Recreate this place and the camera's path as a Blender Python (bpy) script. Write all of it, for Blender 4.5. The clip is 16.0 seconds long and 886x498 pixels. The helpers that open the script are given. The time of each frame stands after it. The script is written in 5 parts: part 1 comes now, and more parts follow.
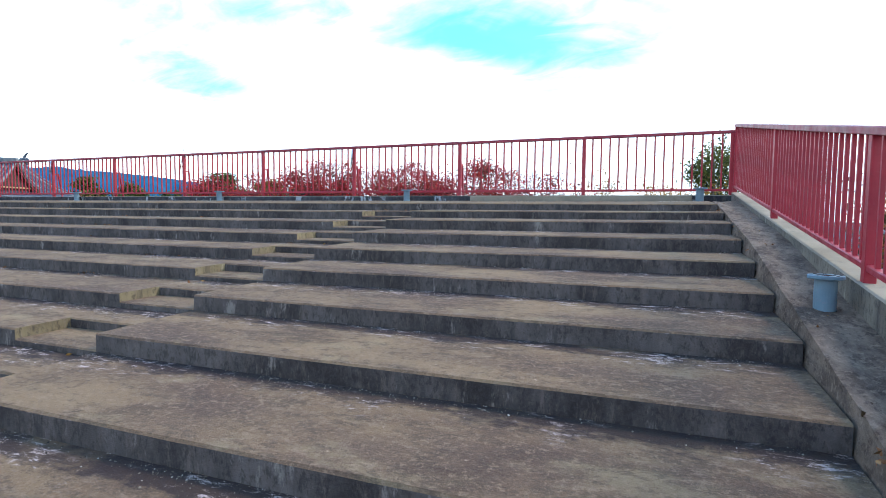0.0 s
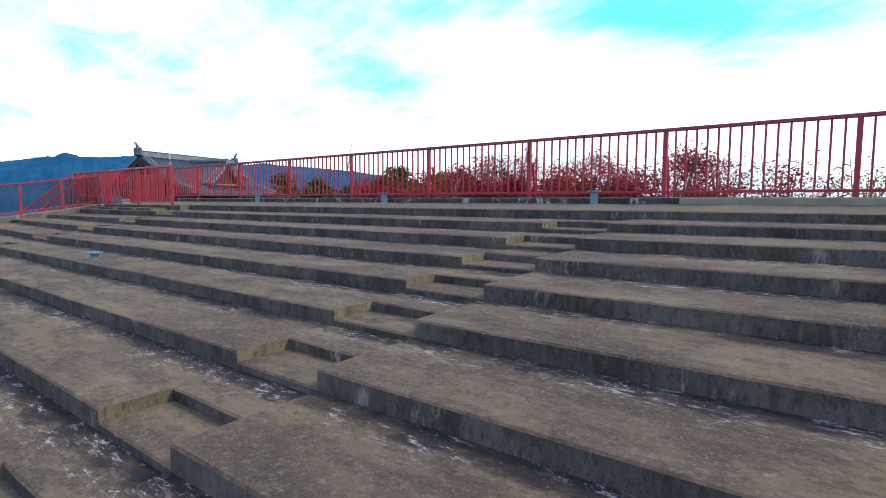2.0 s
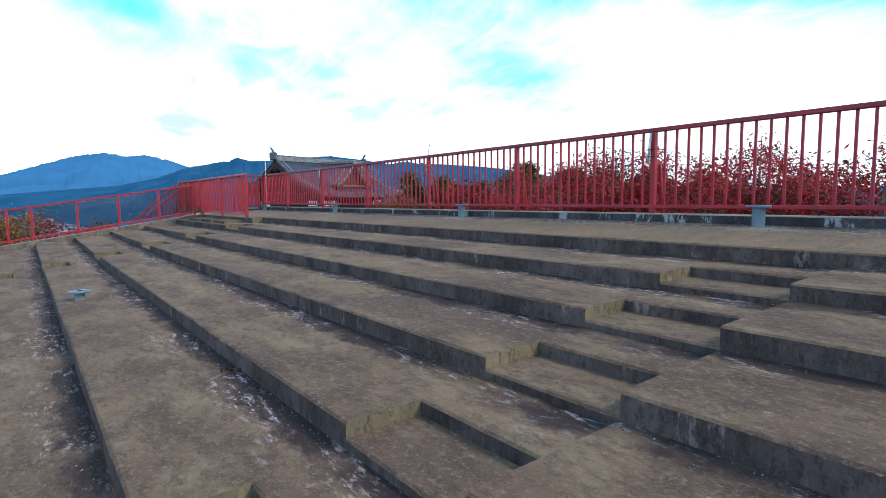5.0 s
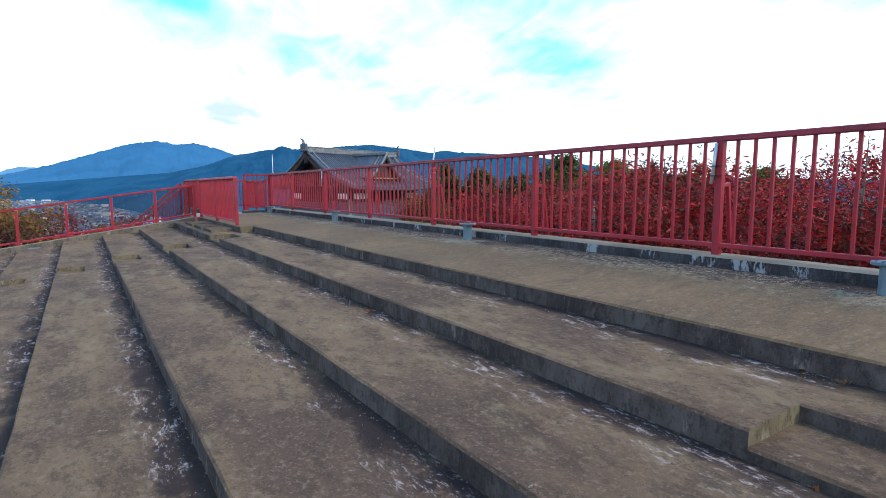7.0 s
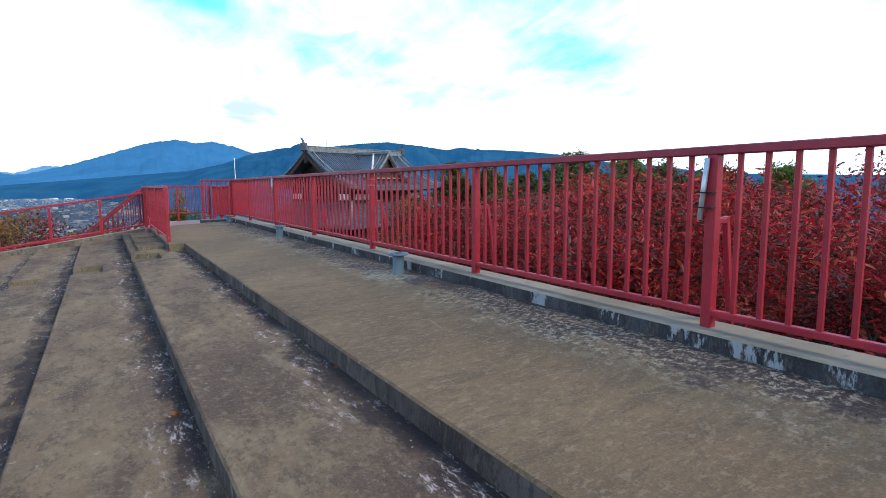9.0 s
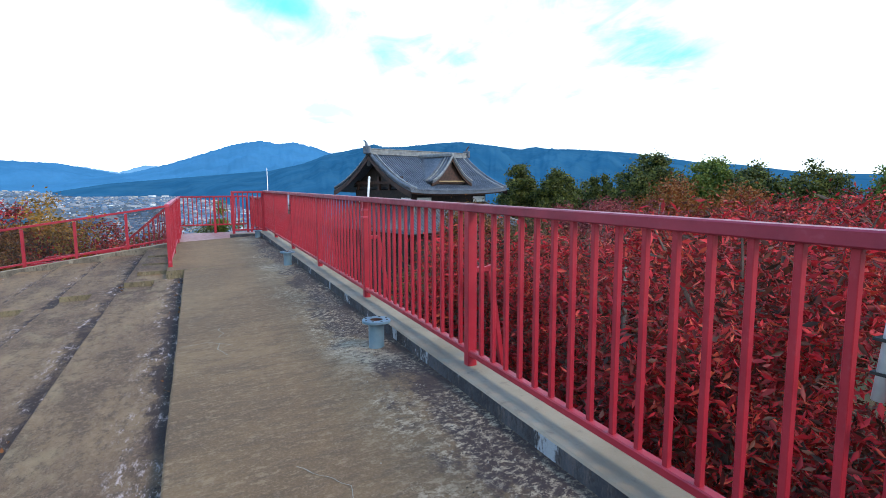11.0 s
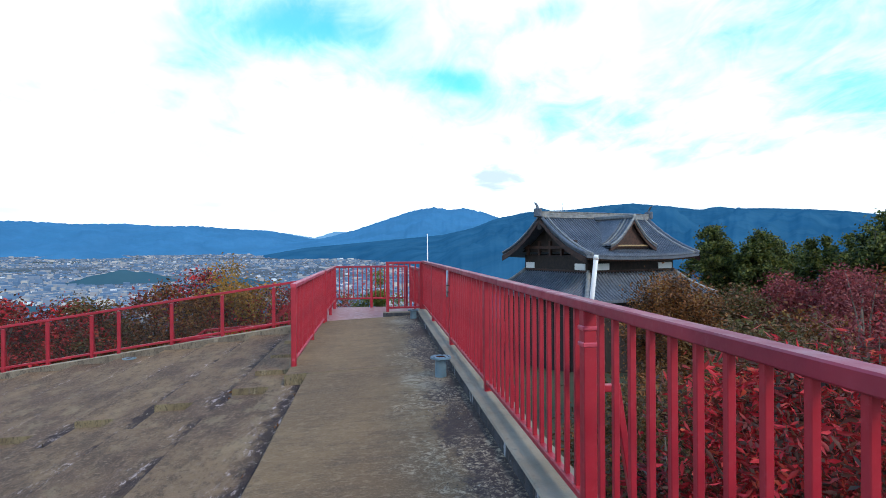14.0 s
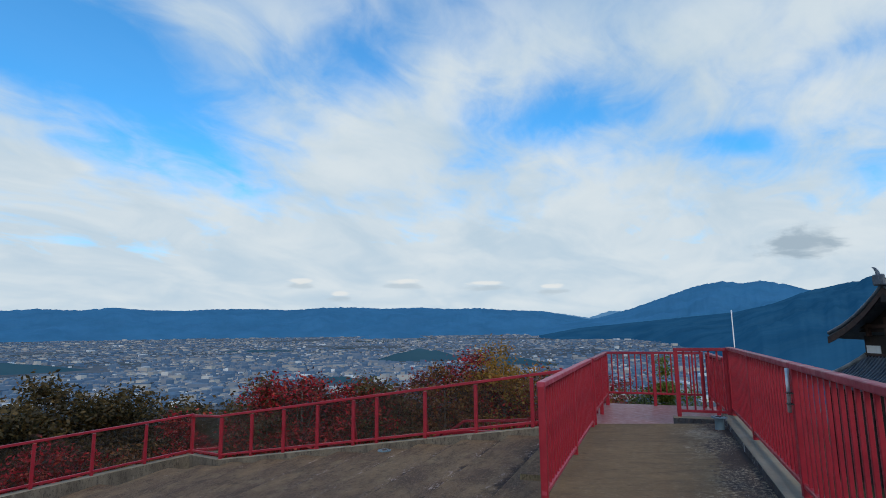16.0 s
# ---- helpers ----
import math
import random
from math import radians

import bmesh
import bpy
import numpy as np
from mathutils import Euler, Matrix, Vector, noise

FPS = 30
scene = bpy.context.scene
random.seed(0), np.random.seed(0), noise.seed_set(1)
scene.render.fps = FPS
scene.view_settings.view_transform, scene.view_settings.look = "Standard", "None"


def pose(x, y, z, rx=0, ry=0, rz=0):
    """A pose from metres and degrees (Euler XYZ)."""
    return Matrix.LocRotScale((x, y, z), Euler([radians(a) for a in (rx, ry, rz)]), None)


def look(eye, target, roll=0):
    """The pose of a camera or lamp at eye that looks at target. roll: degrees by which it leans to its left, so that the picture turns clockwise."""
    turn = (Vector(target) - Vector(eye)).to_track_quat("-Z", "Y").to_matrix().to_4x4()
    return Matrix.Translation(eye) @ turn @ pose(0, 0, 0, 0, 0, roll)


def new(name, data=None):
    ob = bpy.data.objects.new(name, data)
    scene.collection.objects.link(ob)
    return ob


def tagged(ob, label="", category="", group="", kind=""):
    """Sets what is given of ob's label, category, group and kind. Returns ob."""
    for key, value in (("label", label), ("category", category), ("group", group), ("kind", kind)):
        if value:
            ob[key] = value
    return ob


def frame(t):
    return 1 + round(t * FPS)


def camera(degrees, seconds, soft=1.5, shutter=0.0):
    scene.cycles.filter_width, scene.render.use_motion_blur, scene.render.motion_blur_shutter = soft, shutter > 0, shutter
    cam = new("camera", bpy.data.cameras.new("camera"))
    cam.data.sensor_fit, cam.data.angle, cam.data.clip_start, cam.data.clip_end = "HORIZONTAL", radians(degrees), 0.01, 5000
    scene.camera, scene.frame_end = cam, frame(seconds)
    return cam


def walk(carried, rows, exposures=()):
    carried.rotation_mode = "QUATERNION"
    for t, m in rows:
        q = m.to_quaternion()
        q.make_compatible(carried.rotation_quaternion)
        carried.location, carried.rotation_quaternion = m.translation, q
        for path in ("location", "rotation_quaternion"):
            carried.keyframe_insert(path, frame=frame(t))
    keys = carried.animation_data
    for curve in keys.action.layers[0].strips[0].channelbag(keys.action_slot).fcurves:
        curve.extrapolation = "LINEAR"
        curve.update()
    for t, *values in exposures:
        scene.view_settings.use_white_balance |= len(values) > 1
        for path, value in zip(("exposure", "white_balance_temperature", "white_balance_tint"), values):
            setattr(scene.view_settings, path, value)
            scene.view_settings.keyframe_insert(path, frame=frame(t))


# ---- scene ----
cam = camera(77.6, 16.0, soft=0.9)
PATH = [
    (0, (-1.138, -10.722, -0.266), (-1.865, -8.863, -0.393), 0.6),
    (0.5, (-1.333, -10.52, -0.22), (-2.301, -8.777, -0.383), 0.4),
    (1, (-1.63, -10.079, -0.101), (-2.723, -8.413, -0.269), 0.4),
    (1.5, (-1.967, -9.678, -0.094), (-3.139, -8.067, -0.264), 0.4),
    (2, (-2.204, -9.213, 0.035), (-3.445, -7.654, -0.137), 0.2),
    (2.5, (-2.399, -8.671, 0.142), (-3.706, -7.167, -0.024), -0.2),
    (3, (-2.605, -8.245, 0.171), (-3.979, -6.802, 0.002), -0.1),
    (3.5, (-2.828, -7.75, 0.178), (-4.27, -6.373, 0.015), -0.3),
    (4, (-2.983, -7.317, 0.301), (-4.49, -6.012, 0.136), -0.4),
    (4.2, (-3.051, -7.159, 0.3), (-4.576, -5.875, 0.132), -0.4),
    (6.3, (-4.191, -5.425, 0.676), (-5.826, -4.294, 0.464), -0.6),
    (6.5, (-4.304, -5.258, 0.735), (-5.942, -4.131, 0.521), -0.3),
    (7, (-4.604, -4.916, 0.754), (-6.265, -3.825, 0.529), -0.2),
    (7.5, (-4.915, -4.491, 0.789), (-6.589, -3.421, 0.555), -0.3),
    (8, (-5.088, -3.97, 0.866), (-6.774, -2.918, 0.642), -0.4),
    (8.5, (-5.317, -3.532, 0.925), (-7.004, -2.486, 0.677), -0.7),
    (8.7, (-5.397, -3.351, 0.953), (-7.084, -2.304, 0.713), -0.5),
    (10.8, (-6.598, -1.662, 1.304), (-8.387, -0.8, 1.066), -0.4),
    (11, (-6.758, -1.585, 1.333), (-8.569, -0.771, 1.098), -0.2),
    (11.5, (-7.257, -1.466, 1.321), (-9.114, -0.761, 1.088), -0.3),
    (12, (-7.79, -1.313, 1.316), (-9.687, -0.723, 1.08), -0.2),
    (12.5, (-8.285, -1.17, 1.327), (-10.212, -0.69, 1.093), -0.3),
    (13, (-8.856, -1.051, 1.365), (-10.798, -0.635, 1.13), -0.2),
    (13.5, (-9.393, -0.945, 1.431), (-11.351, -0.594, 1.228), -0.5),
    (14, (-9.9, -0.954, 1.457), (-11.885, -0.708, 1.453), -0.4),
    (14.5, (-10.471, -0.912, 1.457), (-12.457, -0.758, 1.63), -0.2),
    (15, (-10.964, -0.935, 1.472), (-12.949, -0.943, 1.719), -0.4),
    (15.2, (-11.192, -0.959, 1.467), (-13.171, -1.081, 1.726), -0.6),
    (15.5, (-11.484, -1.042, 1.471), (-13.44, -1.354, 1.747), -0.4),
    (16, (-12.006, -0.984, 1.491), (-13.857, -1.682, 1.784), -0.7),
]
walk(cam, [(t, look(eye, target, roll)) for t, eye, target, roll in PATH],
     exposures=[(0, 0.2), (0.5, -0.03), (1.0, -0.23), (2.5, -0.32), (8.7, -0.36), (10.8, -0.12), (12.5, -0.08), (13.5, -0.13), (14.0, -0.4), (14.5, -0.95), (15.2, -1.25), (16.0, -1.38)])

# ---- sky and sun ----
SUN_AZ, SUN_EL = 55.0, 42.0        # degrees from +y towards +x; height
world = bpy.data.worlds.new("sky")
scene.world = world
world.use_nodes = True
wn, wl = world.node_tree.nodes, world.node_tree.links
wn.clear()
w_out = wn.new("ShaderNodeOutputWorld")
w_bg = wn.new("ShaderNodeBackground")
w_bg.inputs["Strength"].default_value = 0.127
w_sky = wn.new("ShaderNodeTexSky")
w_sky.sky_type = "NISHITA"
w_sky.sun_disc = False
w_sky.sun_elevation = radians(SUN_EL)
w_sky.sun_rotation = radians(SUN_AZ)
w_sky.altitude = 200
w_sky.air_density, w_sky.dust_density, w_sky.ozone_density = 1.0, 0.6, 2.0
w_tc = wn.new("ShaderNodeTexCoord")
w_sep = wn.new("ShaderNodeSeparateXYZ")
wl.new(w_tc.outputs["Generated"], w_sep.inputs[0])


def wmath(op, a, b=None):
    n = wn.new("ShaderNodeMath")
    n.operation = op
    for k, v in enumerate((a, b)):
        if v is None:
            continue
        if isinstance(v, (int, float)):
            n.inputs[k].default_value = v
        else:
            wl.new(v, n.inputs[k])
    return n.outputs[0]


zz = wmath("ADD", wmath("MAXIMUM", w_sep.outputs["Z"], 0.0), 0.22)
w_comb = wn.new("ShaderNodeCombineXYZ")
wl.new(wmath("DIVIDE", w_sep.outputs["X"], zz), w_comb.inputs[0])
wl.new(wmath("DIVIDE", w_sep.outputs["Y"], zz), w_comb.inputs[1])


def cloud_layer(scale, detail, shift, stretch, lo, hi, distort=0.6, curve="SMOOTHSTEP"):
    mp = wn.new("ShaderNodeMapping")
    mp.inputs["Location"].default_value = shift
    mp.inputs["Rotation"].default_value = (0, 0, radians(25))
    mp.inputs["Scale"].default_value = stretch
    wl.new(w_comb.outputs[0], mp.inputs["Vector"])
    nz = wn.new("ShaderNodeTexNoise")
    nz.inputs["Scale"].default_value = scale
    nz.inputs["Detail"].default_value = detail
    nz.inputs["Roughness"].default_value = 0.58
    nz.inputs["Distortion"].default_value = distort
    wl.new(mp.outputs[0], nz.inputs["Vector"])
    rp = wn.new("ShaderNodeMapRange")
    rp.interpolation_type = curve
    rp.inputs["From Min"].default_value = lo
    rp.inputs["From Max"].default_value = hi
    wl.new(nz.outputs["Fac"], rp.inputs["Value"])
    return rp.outputs[0]


def raw_noise(scale, detail, shift, stretch, distort):
    """Cloud noise centred on zero."""
    return wmath("SUBTRACT", cloud_layer(scale, detail, shift, stretch, 0.0, 1.0, distort, "LINEAR"), 0.5)


# bearing (from +y, to the left) and height of each direction, in degrees
w_az = wmath("MULTIPLY", wmath("ARCTAN2", wmath("MULTIPLY", w_sep.outputs["X"], -1.0), w_sep.outputs["Y"]), 57.2958)
w_el = wmath("MULTIPLY", wmath("ARCSINE", w_sep.outputs["Z"]), 57.2958)


def soft_spot(az, el, half_az, half_el, lean=0.0):
    """A round fall-off in the sky about one bearing; lean: degrees up per degree of bearing."""
    da = wmath("SUBTRACT", w_az, az)
    de = wmath("SUBTRACT", wmath("SUBTRACT", w_el, el), wmath("MULTIPLY", da, lean))
    da, de = wmath("DIVIDE", da, half_az), wmath("DIVIDE", de, half_el)
    return wmath("POWER", 2.718, wmath("MULTIPLY", wmath("ADD", wmath("MULTIPLY", da, da), wmath("MULTIPLY", de, de)), -1.0))


broad = raw_noise(1.15, 9, (3.3, 1.2, 0), (1, 1.3, 1), 0.3)
wisps = raw_noise(3.4, 9, (0.4, 5.2, 0), (1.0, 1.7, 1), 0.9)
body = wmath("ADD", 0.84, wmath("ADD", wmath("MULTIPLY", broad, 1.9), wmath("MULTIPLY", wisps, 0.95)))
# gaps in the cloud where the blue shows
GAPS = [(146, 26, 22, 5.5, 0.05, 0.8), (137, 19.0, 12, 3.8, 0.3, 0.5), (119, 28, 10, 5.0, -0.3, 0.55), (97.5, 21.4, 7.5, 2.8, 0.0, 0.68), (80.5, 16.2, 6.0, 1.3, 0.12, 0.22),
        (71.5, 22.5, 6, 1.6, -0.2, 0.35), (52, 18, 9, 5.0, 0.2, 0.3), (55, 8.5, 8, 1.8, 0.1, 0.3), (46, 12.6, 6, 2.4, 0.2, 0.5), (32, 19, 16, 3.0, 0.0, 0.46), (13, 16, 11, 2.6, 0.12, 0.48), (84, 17, 6, 1.2, 0.0, 0.3), (143, 7.2, 10, 1.3, 0.0, 0.3)]
for g_az, g_el, g_wa, g_we, g_lean, g_amount in GAPS:
    body = wmath("SUBTRACT", body, wmath("MULTIPLY", soft_spot(g_az, g_el, g_wa, g_we, g_lean), g_amount))
cover_raw = wn.new("ShaderNodeMapRange")
cover_raw.interpolation_type = "SMOOTHSTEP"
cover_raw.inputs["From Min"].default_value = 0.05
cover_raw.inputs["From Max"].default_value = 1.0
cover_raw.inputs["To Min"].default_value = 0.08
wl.new(body, cover_raw.inputs["Value"])
haze = wn.new("ShaderNodeMapRange")
haze.inputs["From Min"].default_value = 0.02
haze.inputs["From Max"].default_value = 0.2
haze.inputs["To Min"].default_value = 0.95
haze.inputs["To Max"].default_value = 0.0
wl.new(w_sep.outputs["Z"], haze.inputs["Value"])
high = wn.new("ShaderNodeMapRange")
high.interpolation_type = "SMOOTHSTEP"
for key, val in (("From Min", 0.45), ("From Max", 0.65), ("To Min", 1.0), ("To Max", 0.2)):
    high.inputs[key].default_value = val
wl.new(w_sep.outputs["Z"], high.inputs["Value"])
cover = wmath("MINIMUM", wmath("ADD", wmath("MULTIPLY", cover_raw.outputs[0], high.outputs[0]), haze.outputs[0]), 1.0)
shade = cloud_layer(1.7, 6, (8.0, 2.0, 0), (1, 1.4, 1), 0.25, 0.75)
w_cc = wn.new("ShaderNodeMixRGB")
w_cc.inputs[1].default_value = (10.2, 12.9, 15.2, 1)
w_cc.inputs[2].default_value = (14.0, 15.6, 16.6, 1)
wl.new(shade, w_cc.inputs[0])
# small low clouds with grey undersides
puff = raw_noise(7.0, 6, (1.0, 4.0, 0), (1, 1, 1), 0.3)
def small_cloud(spots, base, colour, strength, lo, hi):
    """Ragged little clouds about the given bearings, laid over the colour so far."""
    total = 0.0
    for p_az, p_el, p_wa, p_we in spots:
        total = wmath("ADD", total, soft_spot(p_az, p_el, p_wa, p_we))
    mask = wn.new("ShaderNodeMapRange")
    mask.interpolation_type = "SMOOTHSTEP"
    mask.inputs["From Min"].default_value = lo
    mask.inputs["From Max"].default_value = hi
    wl.new(wmath("ADD", total, wmath("MULTIPLY", puff, 1.5)), mask.inputs["Value"])
    mixed = wn.new("ShaderNodeMixRGB")
    mixed.inputs[2].default_value = colour
    wl.new(wmath("MULTIPLY", mask.outputs[0], strength), mixed.inputs[0])
    wl.new(base, mixed.inputs[1])
    return mixed.outputs[0]


LOW_PUFFS = [(125.3, 4.9, 1.9, 0.6), (114.8, 4.9, 2.8, 0.55), (121.2, 3.6, 1.4, 0.5), (106.2, 4.6, 3.2, 0.45), (99.4, 4.1, 2.0, 0.45)]
clouds = small_cloud([(a, e - 0.3, wa, 0.8 * we) for a, e, wa, we in LOW_PUFFS], w_cc.outputs[0], (9.2, 11.0, 12.4, 1), 0.6, 0.4, 0.95)
clouds = small_cloud([(a, e + 0.25, 0.8 * wa, 0.7 * we) for a, e, wa, we in LOW_PUFFS], clouds, (16.5, 16.8, 16.6, 1), 0.8, 0.45, 0.95)
clouds = small_cloud([(77.3, 7.2, 3.8, 1.7)], clouds, (6.6, 8.6, 10.4, 1), 0.85, 0.35, 0.95)
w_mix = wn.new("ShaderNodeMixRGB")
wl.new(cover, w_mix.inputs[0])
w_gain = wn.new("ShaderNodeMixRGB")
w_gain.blend_type = "MULTIPLY"
w_gain.inputs[0].default_value = 1.0
w_gain.inputs[2].default_value = (0.62, 3.3, 4.7, 1)
wl.new(w_sky.outputs[0], w_gain.inputs[1])
wl.new(w_gain.outputs[0], w_mix.inputs[1])
wl.new(clouds, w_mix.inputs[2])
wl.new(w_mix.outputs[0], w_bg.inputs["Color"])
wl.new(w_bg.outputs[0], w_out.inputs["Surface"])

sun = new("sun", bpy.data.lights.new("sun", "SUN"))
sun.data.energy = 3.2
sun.data.angle = radians(14)
sun.data.color = (1.0, 0.82, 0.62)
sd = Vector((math.sin(radians(SUN_AZ)) * math.cos(radians(SUN_EL)), math.cos(radians(SUN_AZ)) * math.cos(radians(SUN_EL)), math.sin(radians(SUN_EL))))
sun.matrix_world = look(sd * 80, (0, 0, 0))


# ---- materials ----
class Mat:
    """A node material with a few shorthands."""

    def __init__(self, name, rough=0.8, metal=0.0, spec=0.5):
        self.m = bpy.data.materials.new(name)
        self.m.use_nodes = True
        self.n, self.l = self.m.node_tree.nodes, self.m.node_tree.links
        self.b = self.n["Principled BSDF"]
        self.b.inputs["Roughness"].default_value = rough
        self.b.inputs["Metallic"].default_value = metal
        self.b.inputs["Specular IOR Level"].default_value = spec
        self.tc = self.n.new("ShaderNodeTexCoord")

    def noise(self, scale, detail=5, stretch=(1, 1, 1), rough=0.6, shift=(0, 0, 0), distort=0.0):
        mp = self.n.new("ShaderNodeMapping")
        mp.inputs["Scale"].default_value = stretch
        mp.inputs["Location"].default_value = shift
        self.l.new(self.tc.outputs["Object"], mp.inputs["Vector"])
        nz = self.n.new("ShaderNodeTexNoise")
        nz.inputs["Scale"].default_value = scale
        nz.inputs["Detail"].default_value = detail
        nz.inputs["Roughness"].default_value = rough
        nz.inputs["Distortion"].default_value = distort
        self.l.new(mp.outputs[0], nz.inputs["Vector"])
        return nz.outputs["Fac"]

    def step(self, v, lo, hi, a=0.0, b=1.0):
        r = self.n.new("ShaderNodeMapRange")
        r.interpolation_type = "SMOOTHSTEP"
        for k, x in zip(("From Min", "From Max", "To Min", "To Max"), (lo, hi, a, b)):
            r.inputs[k].default_value = x
        self.l.new(v, r.inputs["Value"])
        return r.outputs[0]

    def math(self, op, a, b):
        n = self.n.new("ShaderNodeMath")
        n.operation = op
        for k, v in enumerate((a, b)):
            if isinstance(v, (int, float)):
                n.inputs[k].default_value = v
            else:
                self.l.new(v, n.inputs[k])
        return n.outputs[0]

    def mix(self, f, a, b):
        n = self.n.new("ShaderNodeMixRGB")
        if isinstance(f, (int, float)):
            n.inputs[0].default_value = f
        else:
            self.l.new(f, n.inputs[0])
        for k, v in ((1, a), (2, b)):
            if isinstance(v, tuple):
                n.inputs[k].default_value = (*v, 1) if len(v) == 3 else v
            else:
                self.l.new(v, n.inputs[k])
        return n.outputs[0]

    def ramp(self, f, stops):
        n = self.n.new("ShaderNodeValToRGB")
        while len(n.color_ramp.elements) < len(stops):
            n.color_ramp.elements.new(0.5)
        for e, (p, c) in zip(n.color_ramp.elements, stops):
            e.position, e.color = p, (*c, 1)
        self.l.new(f, n.inputs[0])
        return n.outputs[0]

    def island(self):
        return self.n.new("ShaderNodeNewGeometry").outputs["Random Per Island"]

    def per_object(self):
        return self.n.new("ShaderNodeObjectInfo").outputs["Random"]

    def axis(self, which):
        sp = self.n.new("ShaderNodeSeparateXYZ")
        self.l.new(self.tc.outputs["Object"], sp.inputs[0])
        return sp.outputs[which]

    def colour(self, c):
        if isinstance(c, tuple):
            self.b.inputs["Base Color"].default_value = (*c, 1)
        else:
            self.l.new(c, self.b.inputs["Base Color"])
        return self

    def rough(self, v):
        self.l.new(v, self.b.inputs["Roughness"])
        return self

    def bump(self, h, strength=0.3, dist=0.01):
        n = self.n.new("ShaderNodeBump")
        n.inputs["Strength"].default_value = strength
        n.inputs["Distance"].default_value = dist
        self.l.new(h, n.inputs["Height"])
        self.l.new(n.outputs[0], self.b.inputs["Normal"])
        return self


def tread_mat(name, y_step, y_off, base_a, base_b):
    """Weathered terrace concrete. Patchy black mould, deepened with crevice shade, and pale lichen lie along the back
    of each tread.
    """
    k = Mat(name, 0.9, spec=0.2)
    big = k.noise(1.1, 7, (0.6, 1.2, 1), 0.62)
    mid = k.noise(2.6, 10, (0.6, 1.15, 1), 0.72)
    fine = k.noise(60, 6, rough=0.75)
    c = k.mix(k.step(big, 0.34, 0.66), base_a, base_b)
    c = k.mix(k.math("MULTIPLY", k.step(mid, 0.48, 0.62), 0.62), c, (0.060, 0.036, 0.025))
    c = k.mix(k.math("MULTIPLY", k.step(k.noise(2.6, 8, (0.6, 1.1, 1), 0.68, (7, 3, 0)), 0.52, 0.68), 0.6), c, (0.28, 0.195, 0.108))
    c = k.mix(k.math("MULTIPLY", k.step(k.noise(9, 9, (0.75, 1.3, 1), 0.8, (3, 5, 9)), 0.51, 0.58), 0.52), c, (0.060, 0.040, 0.028))
    c = k.mix(k.math("MULTIPLY", k.step(k.noise(28, 8, rough=0.8, shift=(6, 1, 4)), 0.53, 0.60), 0.55), c, (0.29, 0.185, 0.115))
    c = k.mix(k.math("MULTIPLY", k.step(k.noise(13, 8, (0.7, 1.2, 1), 0.72, (1, 8, 2)), 0.54, 0.70), 0.5), c, (0.320, 0.208, 0.140))
    c = k.mix(k.math("MULTIPLY", k.step(fine, 0.45, 0.75), 0.4), c, (0.307, 0.198, 0.135))
    c = k.mix(k.math("MULTIPLY", k.step(k.noise(110, 4, rough=0.7), 0.56, 0.70), 0.6), c, (0.038, 0.023, 0.020))
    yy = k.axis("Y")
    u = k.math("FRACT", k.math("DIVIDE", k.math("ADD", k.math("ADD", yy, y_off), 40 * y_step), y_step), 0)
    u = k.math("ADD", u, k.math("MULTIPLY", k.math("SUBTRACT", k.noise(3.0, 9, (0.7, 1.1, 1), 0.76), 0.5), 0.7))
    # black mould strip; its extra depth is crevice shade put into the colour
    mould_shade = k.math("MULTIPLY", k.step(u, 0.74, 0.86), k.step(k.noise(1.1, 5, shift=(5, 1, 3)), 0.3, 0.5))
    c = k.mix(k.math("MULTIPLY", mould_shade, 0.85), c, (0.024, 0.015, 0.017))
    lich = k.math("MULTIPLY", k.step(u, 0.58, 0.78), k.step(k.noise(15, 11, (0.5, 1.3, 1), 0.84), 0.53, 0.60))
    lich = k.math("MULTIPLY", lich, k.step(k.noise(1.3, 5, shift=(2, 9, 1)), 0.42, 0.55))
    c = k.mix(k.math("MULTIPLY", lich, 0.85), c, (0.589, 0.447, 0.410))
    spot = k.math("MULTIPLY", k.step(k.noise(9, 8, rough=0.74, shift=(4, 4, 4)), 0.64, 0.70), 0.6)
    c = k.mix(spot, c, (0.486, 0.333, 0.240))
    k.colour(c)
    k.bump(k.math("ADD", k.math("MULTIPLY", fine, 0.6), mid), 0.9, 0.018)
    return k.m


STEP_D, STEP_H, Y0, Z0 = 0.889, 0.157, -1.80, -0.08
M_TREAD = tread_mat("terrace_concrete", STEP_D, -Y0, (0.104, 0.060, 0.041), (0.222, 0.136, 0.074))


